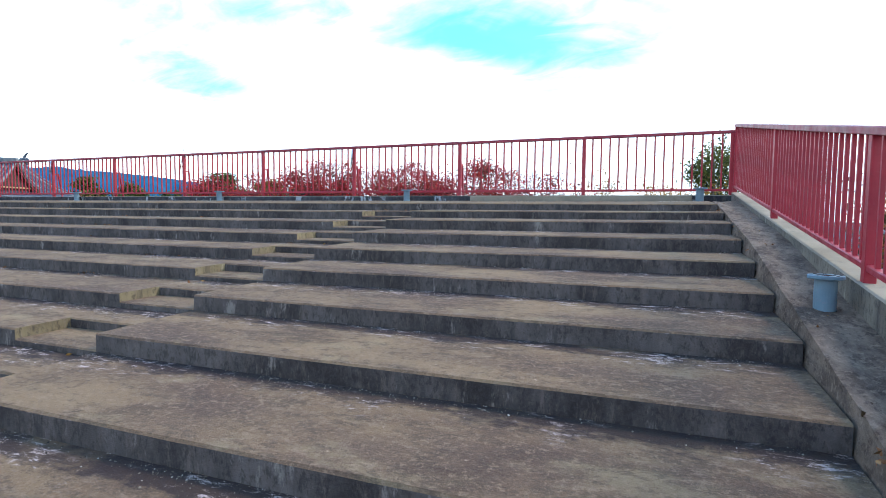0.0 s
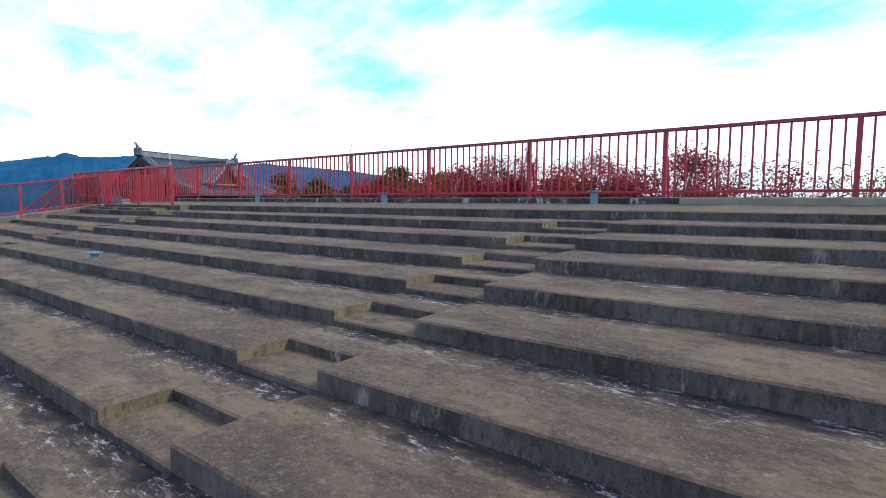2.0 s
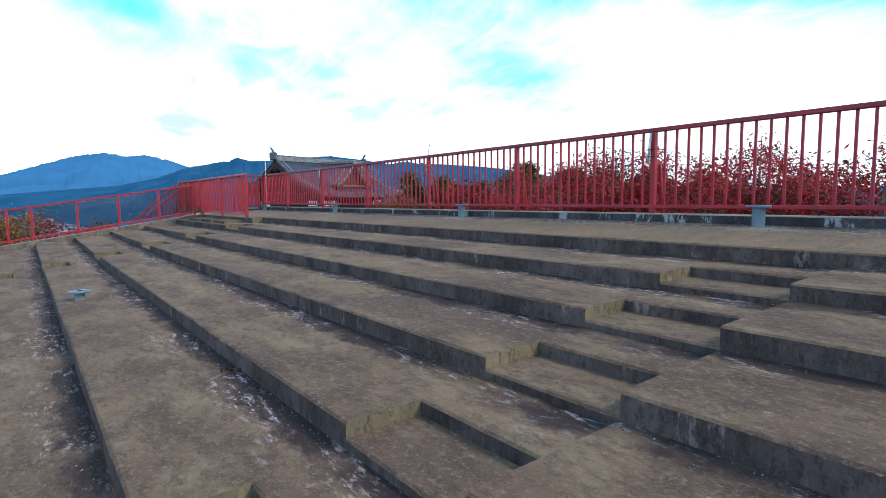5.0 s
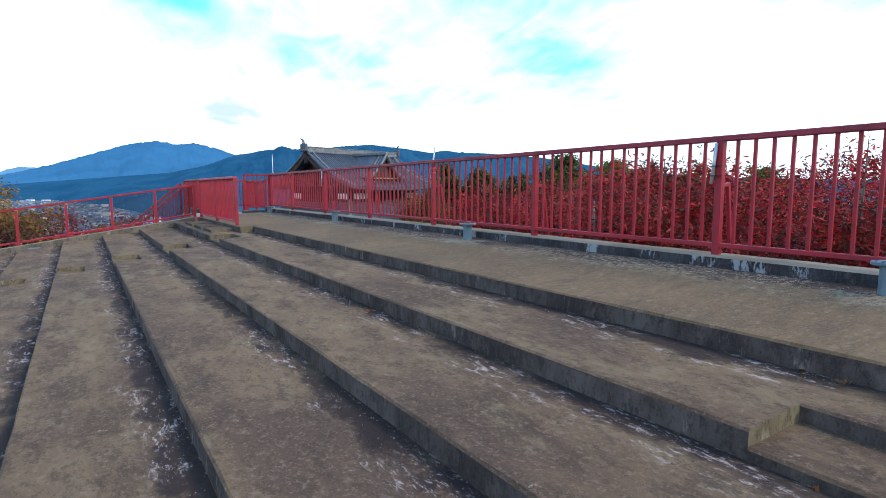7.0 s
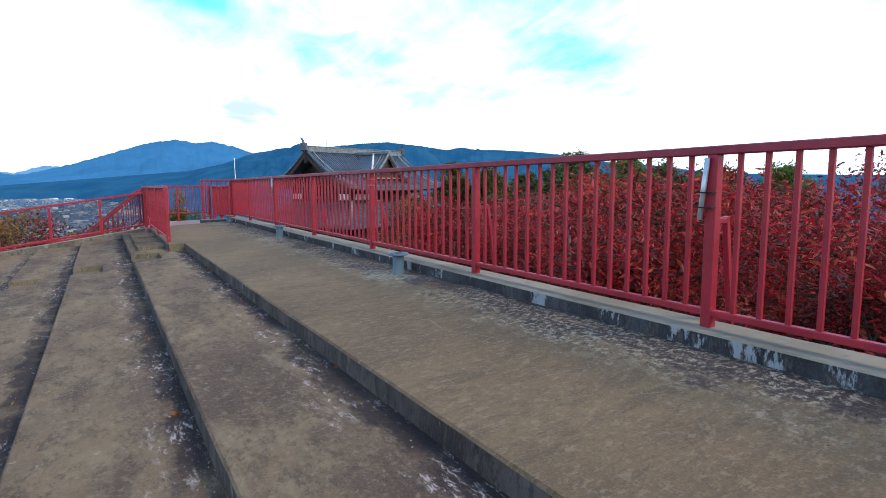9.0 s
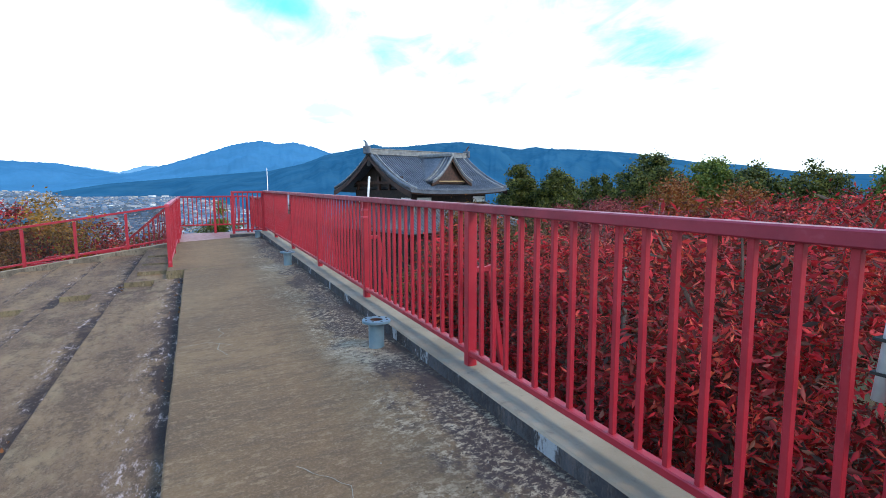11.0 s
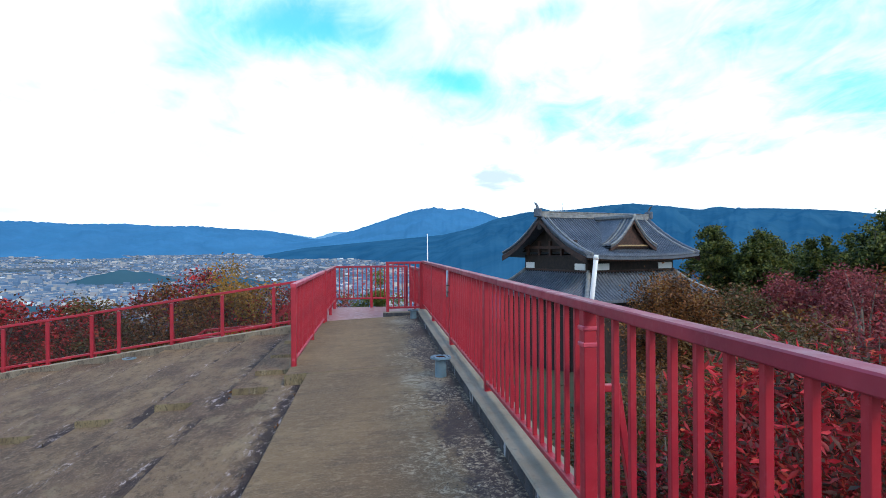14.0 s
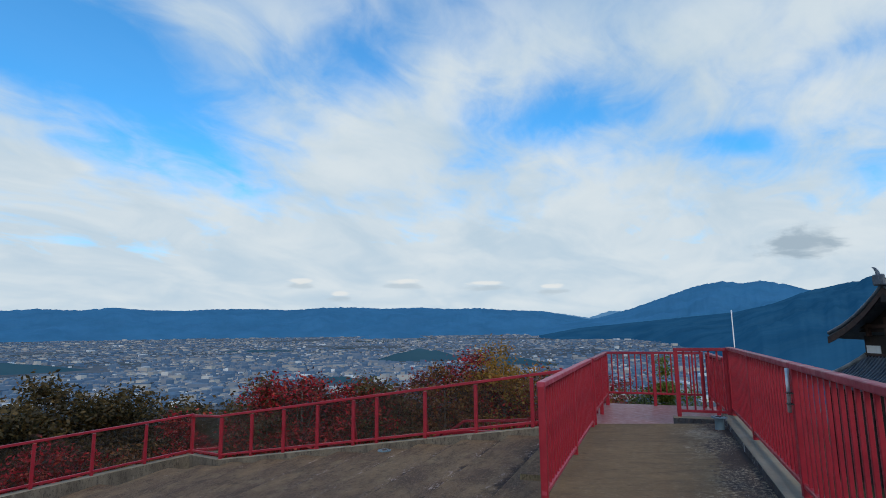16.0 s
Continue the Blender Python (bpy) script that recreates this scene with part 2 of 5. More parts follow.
def walk_mat():
    k = Mat("walkway_concrete", 0.9, spec=0.25)
    big = k.noise(0.6, 6, (1, 0.8, 1))
    mid = k.noise(4.5, 10, (1.5, 0.4, 1), 0.76)
    fine = k.noise(65, 6, rough=0.7)
    c = k.mix(k.step(big, 0.3, 0.7), (0.126, 0.074, 0.038), (0.204, 0.123, 0.060))
    c = k.mix(k.math("MULTIPLY", k.step(mid, 0.48, 0.62), 0.5), c, (0.077, 0.048, 0.030))
    c = k.mix(k.math("MULTIPLY", k.step(k.noise(14, 9, (1.4, 0.5, 1), 0.8, (3, 1, 8)), 0.50, 0.60), 0.45), c, (0.085, 0.055, 0.033))
    c = k.mix(k.math("MULTIPLY", k.step(k.noise(20, 9, (1.3, 0.6, 1), 0.8, (7, 6, 2)), 0.52, 0.60), 0.4), c, (0.32, 0.215, 0.125))
    c = k.mix(k.math("MULTIPLY", k.step(fine, 0.42, 0.75), 0.35), c, (0.333, 0.218, 0.150))
    yy = k.axis("Y")
    w = k.math("ADD", yy, k.math("MULTIPLY", k.math("SUBTRACT", k.noise(2.4, 9, (0.8, 1.3, 1), rough=0.76), 0.5), 1.7))
    # darker towards the kerb, with a ragged edge
    dark_strip = k.step(w, -0.56, -0.30)
    c = k.mix(k.math("MULTIPLY", dark_strip, 0.82), c, (0.033, 0.021, 0.024))
    lich = k.math("MULTIPLY", k.step(w, -0.85, -0.45), k.step(k.noise(24, 10, (1.0, 0.8, 1), 0.84), 0.50, 0.57))
    lich = k.math("MULTIPLY", lich, k.step(k.noise(0.9, 5, shift=(2, 9, 1)), 0.40, 0.58))
    c = k.mix(k.math("MULTIPLY", lich, 0.85), c, (0.45, 0.335, 0.225))
    # washed-out fan of pale grit at the foot of each pipe
    px = k.math("SUBTRACT", k.math("FRACT", k.math("DIVIDE", k.math("ADD", k.axis("X"), 58.65), 5.02), 0), 0.5)
    px = k.math("MULTIPLY", px, 8.0)
    py = k.math("MULTIPLY", k.math("ADD", yy, 0.42), 2.7)
    rr = k.math("SQRT", k.math("ADD", k.math("MULTIPLY", px, px), k.math("MULTIPLY", py, py)), 0)
    rr = k.math("ADD", rr, k.math("MULTIPLY", k.math("SUBTRACT", k.noise(5, 9, (1.2, 0.7, 1), 0.78, (1, 2, 3)), 0.5), 2.2))
    c = k.mix(k.math("MULTIPLY", k.math("MULTIPLY", k.step(rr, 0.35, 0.85, 1.0, 0.0), k.step(k.noise(19, 9, (1.3, 0.7, 1), 0.82, (4, 4, 1)), 0.42, 0.55)), 0.7), c, (0.40, 0.30, 0.205))
    c = k.mix(k.math("MULTIPLY", k.step(k.noise(120, 3), 0.62, 0.75), 0.5), c, (0.102, 0.073, 0.060))
    k.colour(c)
    k.bump(k.math("ADD", k.math("MULTIPLY", fine, 0.6), mid), 0.5, 0.01)
    return k.m


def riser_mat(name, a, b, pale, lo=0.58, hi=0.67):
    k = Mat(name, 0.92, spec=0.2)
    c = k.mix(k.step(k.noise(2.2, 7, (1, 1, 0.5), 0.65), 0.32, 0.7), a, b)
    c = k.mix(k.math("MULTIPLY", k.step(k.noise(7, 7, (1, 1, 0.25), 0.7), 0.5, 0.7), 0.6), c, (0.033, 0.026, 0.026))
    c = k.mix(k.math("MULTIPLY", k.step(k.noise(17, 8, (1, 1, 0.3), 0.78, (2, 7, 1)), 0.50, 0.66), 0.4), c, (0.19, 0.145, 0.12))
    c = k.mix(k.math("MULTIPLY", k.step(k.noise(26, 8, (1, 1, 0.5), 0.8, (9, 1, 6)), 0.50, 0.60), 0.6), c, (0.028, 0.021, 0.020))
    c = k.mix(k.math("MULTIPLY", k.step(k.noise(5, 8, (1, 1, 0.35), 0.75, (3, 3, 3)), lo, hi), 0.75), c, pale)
    fine = k.noise(70, 5, rough=0.7)
    c = k.mix(k.math("MULTIPLY", k.step(fine, 0.4, 0.8), 0.16), c, (0.2, 0.175, 0.16))
    k.colour(c)
    k.bump(k.math("ADD", fine, k.noise(9, 6, rough=0.7)), 0.55, 0.012)
    return k.m


M_WALK = walk_mat()


def dirt_mat():
    k = Mat("gutter_dirt", 0.95, spec=0.15)
    c = k.mix(k.step(k.noise(3, 9, (1.2, 0.6, 1), 0.75), 0.38, 0.62), (0.12, 0.082, 0.062), (0.27, 0.19, 0.14))
    c = k.mix(k.math("MULTIPLY", k.step(k.noise(14, 9, (1.2, 0.6, 1), 0.8, (2, 2, 2)), 0.5, 0.6), 0.6), c, (0.055, 0.034, 0.027))
    c = k.mix(k.math("MULTIPLY", k.step(k.noise(22, 9, rough=0.8, shift=(5, 2, 2)), 0.52, 0.62), 0.6), c, (0.36, 0.26, 0.19))
    k.colour(c).bump(k.noise(30, 8, rough=0.75), 0.9, 0.03)
    return k.m


M_DIRT = dirt_mat()
# risers are darker than the treads: part of their shade is in this colour
M_RISER = riser_mat("shade_toned_riser", (0.036, 0.028, 0.026), (0.132, 0.108, 0.098), (0.27, 0.23, 0.2))
# aisle walls facing +x: mossy yellow, with sunlight put into the paler colour
M_CHEEK = riser_mat("lit_mossy_concrete", (0.13, 0.10, 0.058), (0.24, 0.19, 0.11), (0.36, 0.30, 0.2))
M_KERBTAN = riser_mat("tan_kerb_concrete", (0.12, 0.098, 0.076), (0.23, 0.19, 0.145), (0.34, 0.29, 0.235))
# kerb faces: much darker than the kerb tops, with pale patches
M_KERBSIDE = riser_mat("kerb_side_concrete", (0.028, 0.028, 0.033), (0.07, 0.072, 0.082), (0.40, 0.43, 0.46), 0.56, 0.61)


def kerb_mat():
    k = Mat("kerb_top_concrete", 0.9, spec=0.2)
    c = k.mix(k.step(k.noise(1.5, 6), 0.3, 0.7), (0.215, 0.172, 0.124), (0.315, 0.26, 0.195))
    c = k.mix(k.math("MULTIPLY", k.step(k.noise(11, 7, rough=0.7), 0.55, 0.75), 0.6), c, (0.12, 0.105, 0.09))
    k.colour(c).bump(k.noise(60, 5), 0.5, 0.008)
    return k.m


M_KERB = kerb_mat()


def paint_mat(name, a, b, rust=0.5):
    k = Mat(name, 0.42, spec=0.45)
    c = k.mix(k.step(k.noise(3, 5), 0.3, 0.7), a, b)
    r = k.math("MULTIPLY", k.step(k.noise(17, 7, (1, 1, 0.5), 0.7), 0.66, 0.74), rust)
    c = k.mix(r, c, (0.12, 0.035, 0.025))
    c = k.mix(k.math("MULTIPLY", k.step(k.noise(30, 4, shift=(5, 0, 0)), 0.55, 0.8), 0.10), c, (0.55, 0.2, 0.25))
    k.colour(c)
    k.rough(k.step(k.noise(9, 4), 0.2, 0.8, 0.32, 0.6))
    k.bump(k.noise(45, 5), 0.15, 0.004)
    return k.m


M_RED = paint_mat("red_rail_paint", (0.28, 0.011, 0.024), (0.39, 0.019, 0.035))
# worn, stained top rails; the sky's purple reflection is put into the colour
M_RAIL = paint_mat("worn_rail_paint_sky_tint", (0.20, 0.012, 0.03), (0.31, 0.024, 0.045), 1.3)
M_RED_OLD = paint_mat("faded_red_paint", (0.40, 0.040, 0.068), (0.48, 0.065, 0.1), 1.4)
M_FLOOR_RED = paint_mat("red_floor_paint", (0.24, 0.085, 0.085), (0.3, 0.12, 0.11), 0.5)
M_STEEL = paint_mat("blue_grey_pipe_paint", (0.095, 0.16, 0.205), (0.16, 0.235, 0.28), 0.9)
M_RUST = Mat("rust", 0.95).colour((0.07, 0.025, 0.015)).m
M_HOLE = Mat("bolt_hole_dark", 0.9).colour((0.02, 0.02, 0.02)).m


def plain(name, a, b, scale, rough, metal=0.0):
    k = Mat(name, rough, metal)
    k.colour(k.mix(k.step(k.noise(scale, 5), 0.3, 0.7), a, b))
    return k.m


M_WHITE_PIPE = plain("white_plastic", (0.62, 0.63, 0.63), (0.74, 0.74, 0.73), 6, 0.5)
M_GALV = plain("galvanised_steel", (0.45, 0.5, 0.55), (0.6, 0.64, 0.68), 12, 0.35, 0.4)


def acrylic():
    m = bpy.data.materials.new("smoky_acrylic")
    m.use_nodes = True
    n, l = m.node_tree.nodes, m.node_tree.links
    n.clear()
    o = n.new("ShaderNodeOutputMaterial")
    t = n.new("ShaderNodeBsdfTransparent")
    t.inputs[0].default_value = (0.80, 0.78, 0.78, 1)
    g = n.new("ShaderNodeBsdfGlossy")
    g.inputs["Roughness"].default_value = 0.06
    f = n.new("ShaderNodeFresnel")
    f.inputs[0].default_value = 1.4
    mx = n.new("ShaderNodeMixShader")
    l.new(f.outputs[0], mx.inputs[0])
    l.new(t.outputs[0], mx.inputs[1])
    l.new(g.outputs[0], mx.inputs[2])
    # a trace of grey diffuse makes the panels slightly milky
    milky = n.new("ShaderNodeBsdfDiffuse")
    milky.inputs[0].default_value = (0.5, 0.45, 0.45, 1)
    m2 = n.new("ShaderNodeMixShader")
    m2.inputs[0].default_value = 0.012
    l.new(mx.outputs[0], m2.inputs[1])
    l.new(milky.outputs[0], m2.inputs[2])
    l.new(m2.outputs[0], o.inputs[0])
    return m


M_ACRYL = acrylic()


def leaf_mat(name, stops, trans=0.35):
    m = bpy.data.materials.new(name)
    m.use_nodes = True
    n, l = m.node_tree.nodes, m.node_tree.links
    n.clear()
    o = n.new("ShaderNodeOutputMaterial")
    g = n.new("ShaderNodeNewGeometry")
    r = n.new("ShaderNodeValToRGB")
    while len(r.color_ramp.elements) < len(stops):
        r.color_ramp.elements.new(0.5)
    for e, (p, c) in zip(r.color_ramp.elements, stops):
        e.position, e.color = p, (*c, 1)
    tc = n.new("ShaderNodeTexCoord")
    nz = n.new("ShaderNodeTexNoise")
    nz.inputs["Scale"].default_value = 1.7
    nz.inputs["Detail"].default_value = 4
    l.new(tc.outputs["Object"], nz.inputs["Vector"])
    spray = n.new("ShaderNodeMapRange")
    for key, val in (("From Min", 0.3), ("From Max", 0.7), ("To Min", -0.42), ("To Max", 0.36)):
        spray.inputs[key].default_value = val
    l.new(nz.outputs["Fac"], spray.inputs["Value"])
    both = n.new("ShaderNodeMath")
    both.use_clamp = True
    l.new(g.outputs["Random Per Island"], both.inputs[0])
    l.new(spray.outputs[0], both.inputs[1])
    l.new(both.outputs[0], r.inputs[0])
    d = n.new("ShaderNodeBsdfPrincipled")
    d.inputs["Roughness"].default_value = 0.55
    d.inputs["Specular IOR Level"].default_value = 0.3
    t = n.new("ShaderNodeBsdfTranslucent")
    mx = n.new("ShaderNodeMixShader")
    mx.inputs[0].default_value = trans
    l.new(r.outputs[0], d.inputs["Base Color"])
    l.new(r.outputs[0], t.inputs["Color"])
    l.new(d.outputs[0], mx.inputs[1])
    l.new(t.outputs[0], mx.inputs[2])
    l.new(mx.outputs[0], o.inputs[0])
    return m


L_RED = leaf_mat("red_leaves", [(0, (0.04, 0.02, 0.013)), (0.2, (0.13, 0.04, 0.022)), (0.42, (0.2, 0.024, 0.022)), (0.68, (0.40, 0.022, 0.026)), (0.92, (0.68, 0.03, 0.045)), (1, (0.62, 0.10, 0.055))])
L_ROSE = leaf_mat("rose_red_leaves", [(0, (0.12, 0.03, 0.03)), (0.5, (0.27, 0.045, 0.05)), (1, (0.36, 0.1, 0.08))])
L_BROWN = leaf_mat("russet_leaves", [(0, (0.05, 0.028, 0.012)), (0.4, (0.15, 0.06, 0.022)), (0.75, (0.28, 0.1, 0.03)), (1, (0.3, 0.16, 0.045))])
L_OLIVE = leaf_mat("brown_green_leaves", [(0, (0.05, 0.04, 0.015)), (0.4, (0.12, 0.085, 0.03)), (0.7, (0.2, 0.07, 0.035)), (1, (0.15, 0.14, 0.045))])
L_GREEN = leaf_mat("dark_green_leaves", [(0, (0.022, 0.03, 0.010)), (0.5, (0.085, 0.105, 0.026)), (1, (0.2, 0.2, 0.045))])
L_ORANGE = leaf_mat("orange_leaves", [(0, (0.12, 0.035, 0.012)), (0.4, (0.25, 0.075, 0.02)), (0.8, (0.36, 0.12, 0.03)), (1, (0.2, 0.14, 0.04))])
L_DARK = leaf_mat("dark_olive_leaves", [(0, (0.03, 0.022, 0.008)), (0.5, (0.085, 0.058, 0.02)), (1, (0.17, 0.105, 0.035))])
L_LIME = leaf_mat("yellow_green_leaves", [(0, (0.05, 0.09, 0.02)), (0.5, (0.12, 0.17, 0.03)), (1, (0.22, 0.24, 0.05))])
L_GOLD = leaf_mat("golden_leaves", [(0, (0.16, 0.09, 0.02)), (0.5, (0.38, 0.21, 0.03)), (1, (0.46, 0.2, 0.04))])


def bark():
    k = Mat("bark", 0.95, spec=0.15)
    c = k.mix(k.step(k.noise(8, 6, (1, 1, 0.3)), 0.3, 0.7), (0.09, 0.07, 0.055), (0.24, 0.2, 0.17))
    k.colour(c).bump(k.noise(30, 5, (1, 1, 0.25)), 0.8, 0.02)
    return k.m


M_BARK = bark()


def ground_mat():
    k = Mat("hillside_soil", 1.0, spec=0.1)
    c = k.mix(k.step(k.noise(0.05, 6), 0.35, 0.65), (0.035, 0.042, 0.02), (0.075, 0.06, 0.035))
    c = k.mix(k.math("MULTIPLY", k.step(k.noise(0.6, 7), 0.5, 0.7), 0.6), c, (0.1, 0.05, 0.025))
    k.colour(c)
    return k.m


def plain_mat():
    k = Mat("city_plain", 1.0, spec=0.1)
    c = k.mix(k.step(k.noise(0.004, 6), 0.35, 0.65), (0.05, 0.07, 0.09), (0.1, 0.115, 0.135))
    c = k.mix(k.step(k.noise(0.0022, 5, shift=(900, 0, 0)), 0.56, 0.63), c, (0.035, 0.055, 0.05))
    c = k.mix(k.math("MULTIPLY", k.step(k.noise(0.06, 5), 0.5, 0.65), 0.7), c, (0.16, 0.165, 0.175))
    k.colour(c)
    return k.m


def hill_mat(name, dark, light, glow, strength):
    """Forested far mountain; blue haze is put into its colours and glow."""
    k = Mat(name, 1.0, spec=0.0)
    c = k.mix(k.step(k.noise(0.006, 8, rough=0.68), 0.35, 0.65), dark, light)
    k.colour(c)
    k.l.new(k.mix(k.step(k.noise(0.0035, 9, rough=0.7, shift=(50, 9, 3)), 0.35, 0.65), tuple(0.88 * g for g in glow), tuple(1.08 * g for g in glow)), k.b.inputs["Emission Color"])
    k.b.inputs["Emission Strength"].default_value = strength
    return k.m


# ---- mesh helpers ----
def mesh_of(name, verts, faces, mats, index=None):
    me = bpy.data.meshes.new(name)
    me.from_pydata([tuple(map(float, v)) for v in verts], [], faces)
    for m in mats if isinstance(mats, (list, tuple)) else [mats]:
        me.materials.append(m)
    if index is not None:
        me.polygons.foreach_set("material_index", index)
    me.update()
    return me


def child(name, me, parent, label="", m=None):
    ob = new(name, me)
    ob.parent = parent
    if m is not None:
        ob.matrix_basis = m
    if label:
        ob["label"] = label
    return ob


def part(name, bm, material, parent, label="", m=None, smooth=False):
    me = bpy.data.meshes.new(name)
    bm.normal_update()
    bm.to_mesh(me)
    bm.free()
    me.materials.append(material)
    if smooth:
        me.polygons.foreach_set("use_smooth", [True] * len(me.polygons))
    return child(name, me, parent, label, m)


def add_box(bm, lo, hi, bevel=0.0):
    c = [(a + b) / 2 for a, b in zip(lo, hi)]
    s = [abs(b - a) for a, b in zip(lo, hi)]
    g = bmesh.ops.create_cube(bm, size=1.0, matrix=Matrix.Translation(c) @ Matrix.Diagonal((*s, 1)))
    if bevel:
        es = list({e for v in g["verts"] for e in v.link_edges})
        bmesh.ops.bevel(bm, geom=es, offset=bevel, segments=1, affect="EDGES")


def box_bm(lo, hi, bevel=0.0):
    bm = bmesh.new()
    add_box(bm, lo, hi, bevel)
    return bm


def shared_box(lo, hi, material, bevel=0.008):
    me = bpy.data.meshes.new("block")
    bm = box_bm(lo, hi, bevel)
    bm.to_mesh(me)
    bm.free()
    me.materials.append(material)
    return me


def bar_bm(a, b, w, h, bevel=0.004, up=(0, 0, 1)):
    """A square bar from a to b, w across and h high."""
    a, b = Vector(a), Vector(b)
    d = b - a
    zax = d.normalized()
    x = zax.cross(Vector(up))
    x = x.normalized() if x.length > 1e-4 else Vector((1, 0, 0))
    y = x.cross(zax)
    bm = bmesh.new()
    add_box(bm, (-w / 2, -h / 2, 0), (w / 2, h / 2, d.length), bevel)
    m = Matrix.Translation(a) @ Matrix((x, y, zax)).transposed().to_4x4()
    bmesh.ops.transform(bm, matrix=m, verts=bm.verts)
    bmesh.ops.recalc_face_normals(bm, faces=bm.faces)
    return bm


def tube_geo(points, radii, sides=7, cap=True):
    """Verts and faces of a tapered tube along a line of points."""
    vs, fs = [], []
    n = len(points)
    for i, (p, r) in enumerate(zip(points, radii)):
        p = Vector(p)
        d = (Vector(points[min(i + 1, n - 1)]) - Vector(points[max(i - 1, 0)])).normalized()
        x = d.cross(Vector((0.31, 0.95, 0.02)))
        x = x.normalized() if x.length > 1e-3 else Vector((1, 0, 0))
        y = d.cross(x)
        for s in range(sides):
            a = 2 * math.pi * s / sides
            vs.append(p + r * (math.cos(a) * x + math.sin(a) * y))
    for i in range(n - 1):
        for s in range(sides):
            t = (s + 1) % sides
            fs.append((i * sides + s, i * sides + t, (i + 1) * sides + t, (i + 1) * sides + s))
    if cap:
        fs.append(tuple(range(sides))[::-1])
        fs.append(tuple((n - 1) * sides + s for s in range(sides)))
    return vs, fs


def tube(name, points, radii, material, parent=None, label="", sides=10):
    vs, fs = tube_geo(points, radii, sides)
    me = mesh_of(name, vs, fs, material)
    me.polygons.foreach_set("use_smooth", [len(p.vertices) == 4 for p in me.polygons])
    return child(name, me, parent, label) if parent else new(name, me)


# ---- terrace ----
X_L, X_R = -22.1, -0.36
AISLES = [(-5.72, -4.83), (-16.85, -15.95)]
LAST = 16


def edge_y(k):
    return Y0 - STEP_D * k


def edge_z(k):
    return Z0 - STEP_H * k


def foot_line(y):
    """The slanting lower fence: the terraces end there."""
    return max(X_L, -22.9 + (-11.75 - y) * 2.52)


def lift(x):
    """The steps rise slightly towards their open end."""
    return 0.042 + 0.004 * max(0.0, x + 4.8)


def prism(vs, fs, mi, x0, x1, y_back, z_back, y_front, z_front, z_bot, nose, end_mat=1, wear=True, tilt=0.0, rise=0.0):
    """One block of a step: an extruded profile with a worn, chamfered nosing."""
    n = max(2, int(abs(x1 - x0) / 0.22) + 1)
    o = len(vs)
    for i in range(n):
        x = x0 + (x1 - x0) * i / (n - 1)
        w = 0.0
        if wear and 0 < i < n - 1:
            w = 0.006 * noise.noise((x * 1.7, y_front * 3.1, 5.0)) + 0.004 * noise.noise((x * 9.0, y_front * 7.0, 1.0))
        c = 0.012 + abs(w)
        up = tilt * lift(x) + rise * min(1.0, max(0.0, (-16.9 - x) / 5.0))
        vs += [(x, y_back, z_back + up), (x, y_front + c, z_front + w * 0.4 + up), (x, y_front + w, z_front - c + up), (x, y_front + w * 0.5, z_bot), (x, y_back, z_bot)]
    for i in range(n - 1):
        a, b = o + 5 * i, o + 5 * (i + 1)
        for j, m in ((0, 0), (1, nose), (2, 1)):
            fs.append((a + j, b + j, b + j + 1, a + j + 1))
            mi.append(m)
    a, b = o, o + 5 * (n - 1)
    fs.append((a, a + 1, a + 2, a + 3, a + 4))
    mi.append(1)
    fs.append((b + 4, b + 3, b + 2, b + 1, b))
    mi.append(end_mat)


terrace = tagged(new("terrace"), "weathered grey-brown concrete seating terrace with two stair aisles", "terrace", kind="structure")
for k in range(1, LAST + 1):
    vs, fs, mi = [], [], []
    yb, yf, zf = edge_y(k - 1), edge_y(k), edge_z(k)
    zb = zf + 0.024
    bot = zf - STEP_H - 0.45
    ym = yf + 0.435
    zm = zf + 0.024 * 0.49
    xl = foot_line(yf)
    cuts = []
    for a0, a1 in sorted(AISLES):
        if a0 > xl + 0.3:
            cuts.append((a0, a1))
    x = xl
    for a0, a1 in cuts:
        prism(vs, fs, mi, x, a0, yb + 0.02, zb, yf, zf, bot, 0, 2, rise=0.03 * max(0, k - 2))
        prism(vs, fs, mi, a0, a1, yb + 0.02, zb, ym, zm, bot, 0, 1)
        prism(vs, fs, mi, a0, a1, ym + 0.01, zf - STEP_H / 2 + 0.006, yf, zf - STEP_H / 2, bot, 0, 1)
        x = a1
    prism(vs, fs, mi, x, X_R, yb + 0.02, zb, yf, zf, bot, 0, 1, tilt=min(1.0, k / 2))
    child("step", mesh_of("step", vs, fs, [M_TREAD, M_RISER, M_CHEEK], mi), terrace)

# top walkway, a little wider beyond the second aisle
vs, fs, mi = [], [], []
prism(vs, fs, mi, -16.85, X_R, 0.0, 0.012, Y0, Z0, -0.75, 0, 1)
prism(vs, fs, mi, -21.85, -16.85, 0.0, 0.012, -2.07, Z0 - 0.008, -0.75, 0, 2)
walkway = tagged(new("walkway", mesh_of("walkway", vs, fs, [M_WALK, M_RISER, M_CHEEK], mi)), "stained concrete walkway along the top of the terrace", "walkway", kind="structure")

# low landings beside the gate panel
vs, fs, mi = [], [], []
for i, (xa, xb) in enumerate(((-18.35, -17.5), (-19.6, -18.6), (-21.0, -19.9))):
    prism(vs, fs, mi, xa, xb, -2.06, edge_z(1) + 0.075, -2.55, edge_z(1) + 0.07, edge_z(1) - 0.1, 0, 2)
tagged(new("aisle_slabs", mesh_of("aisle_slabs", vs, fs, [M_TREAD, M_RISER, M_CHEEK], mi)), "low concrete slabs on the step beside the railing", "slab", kind="structure")

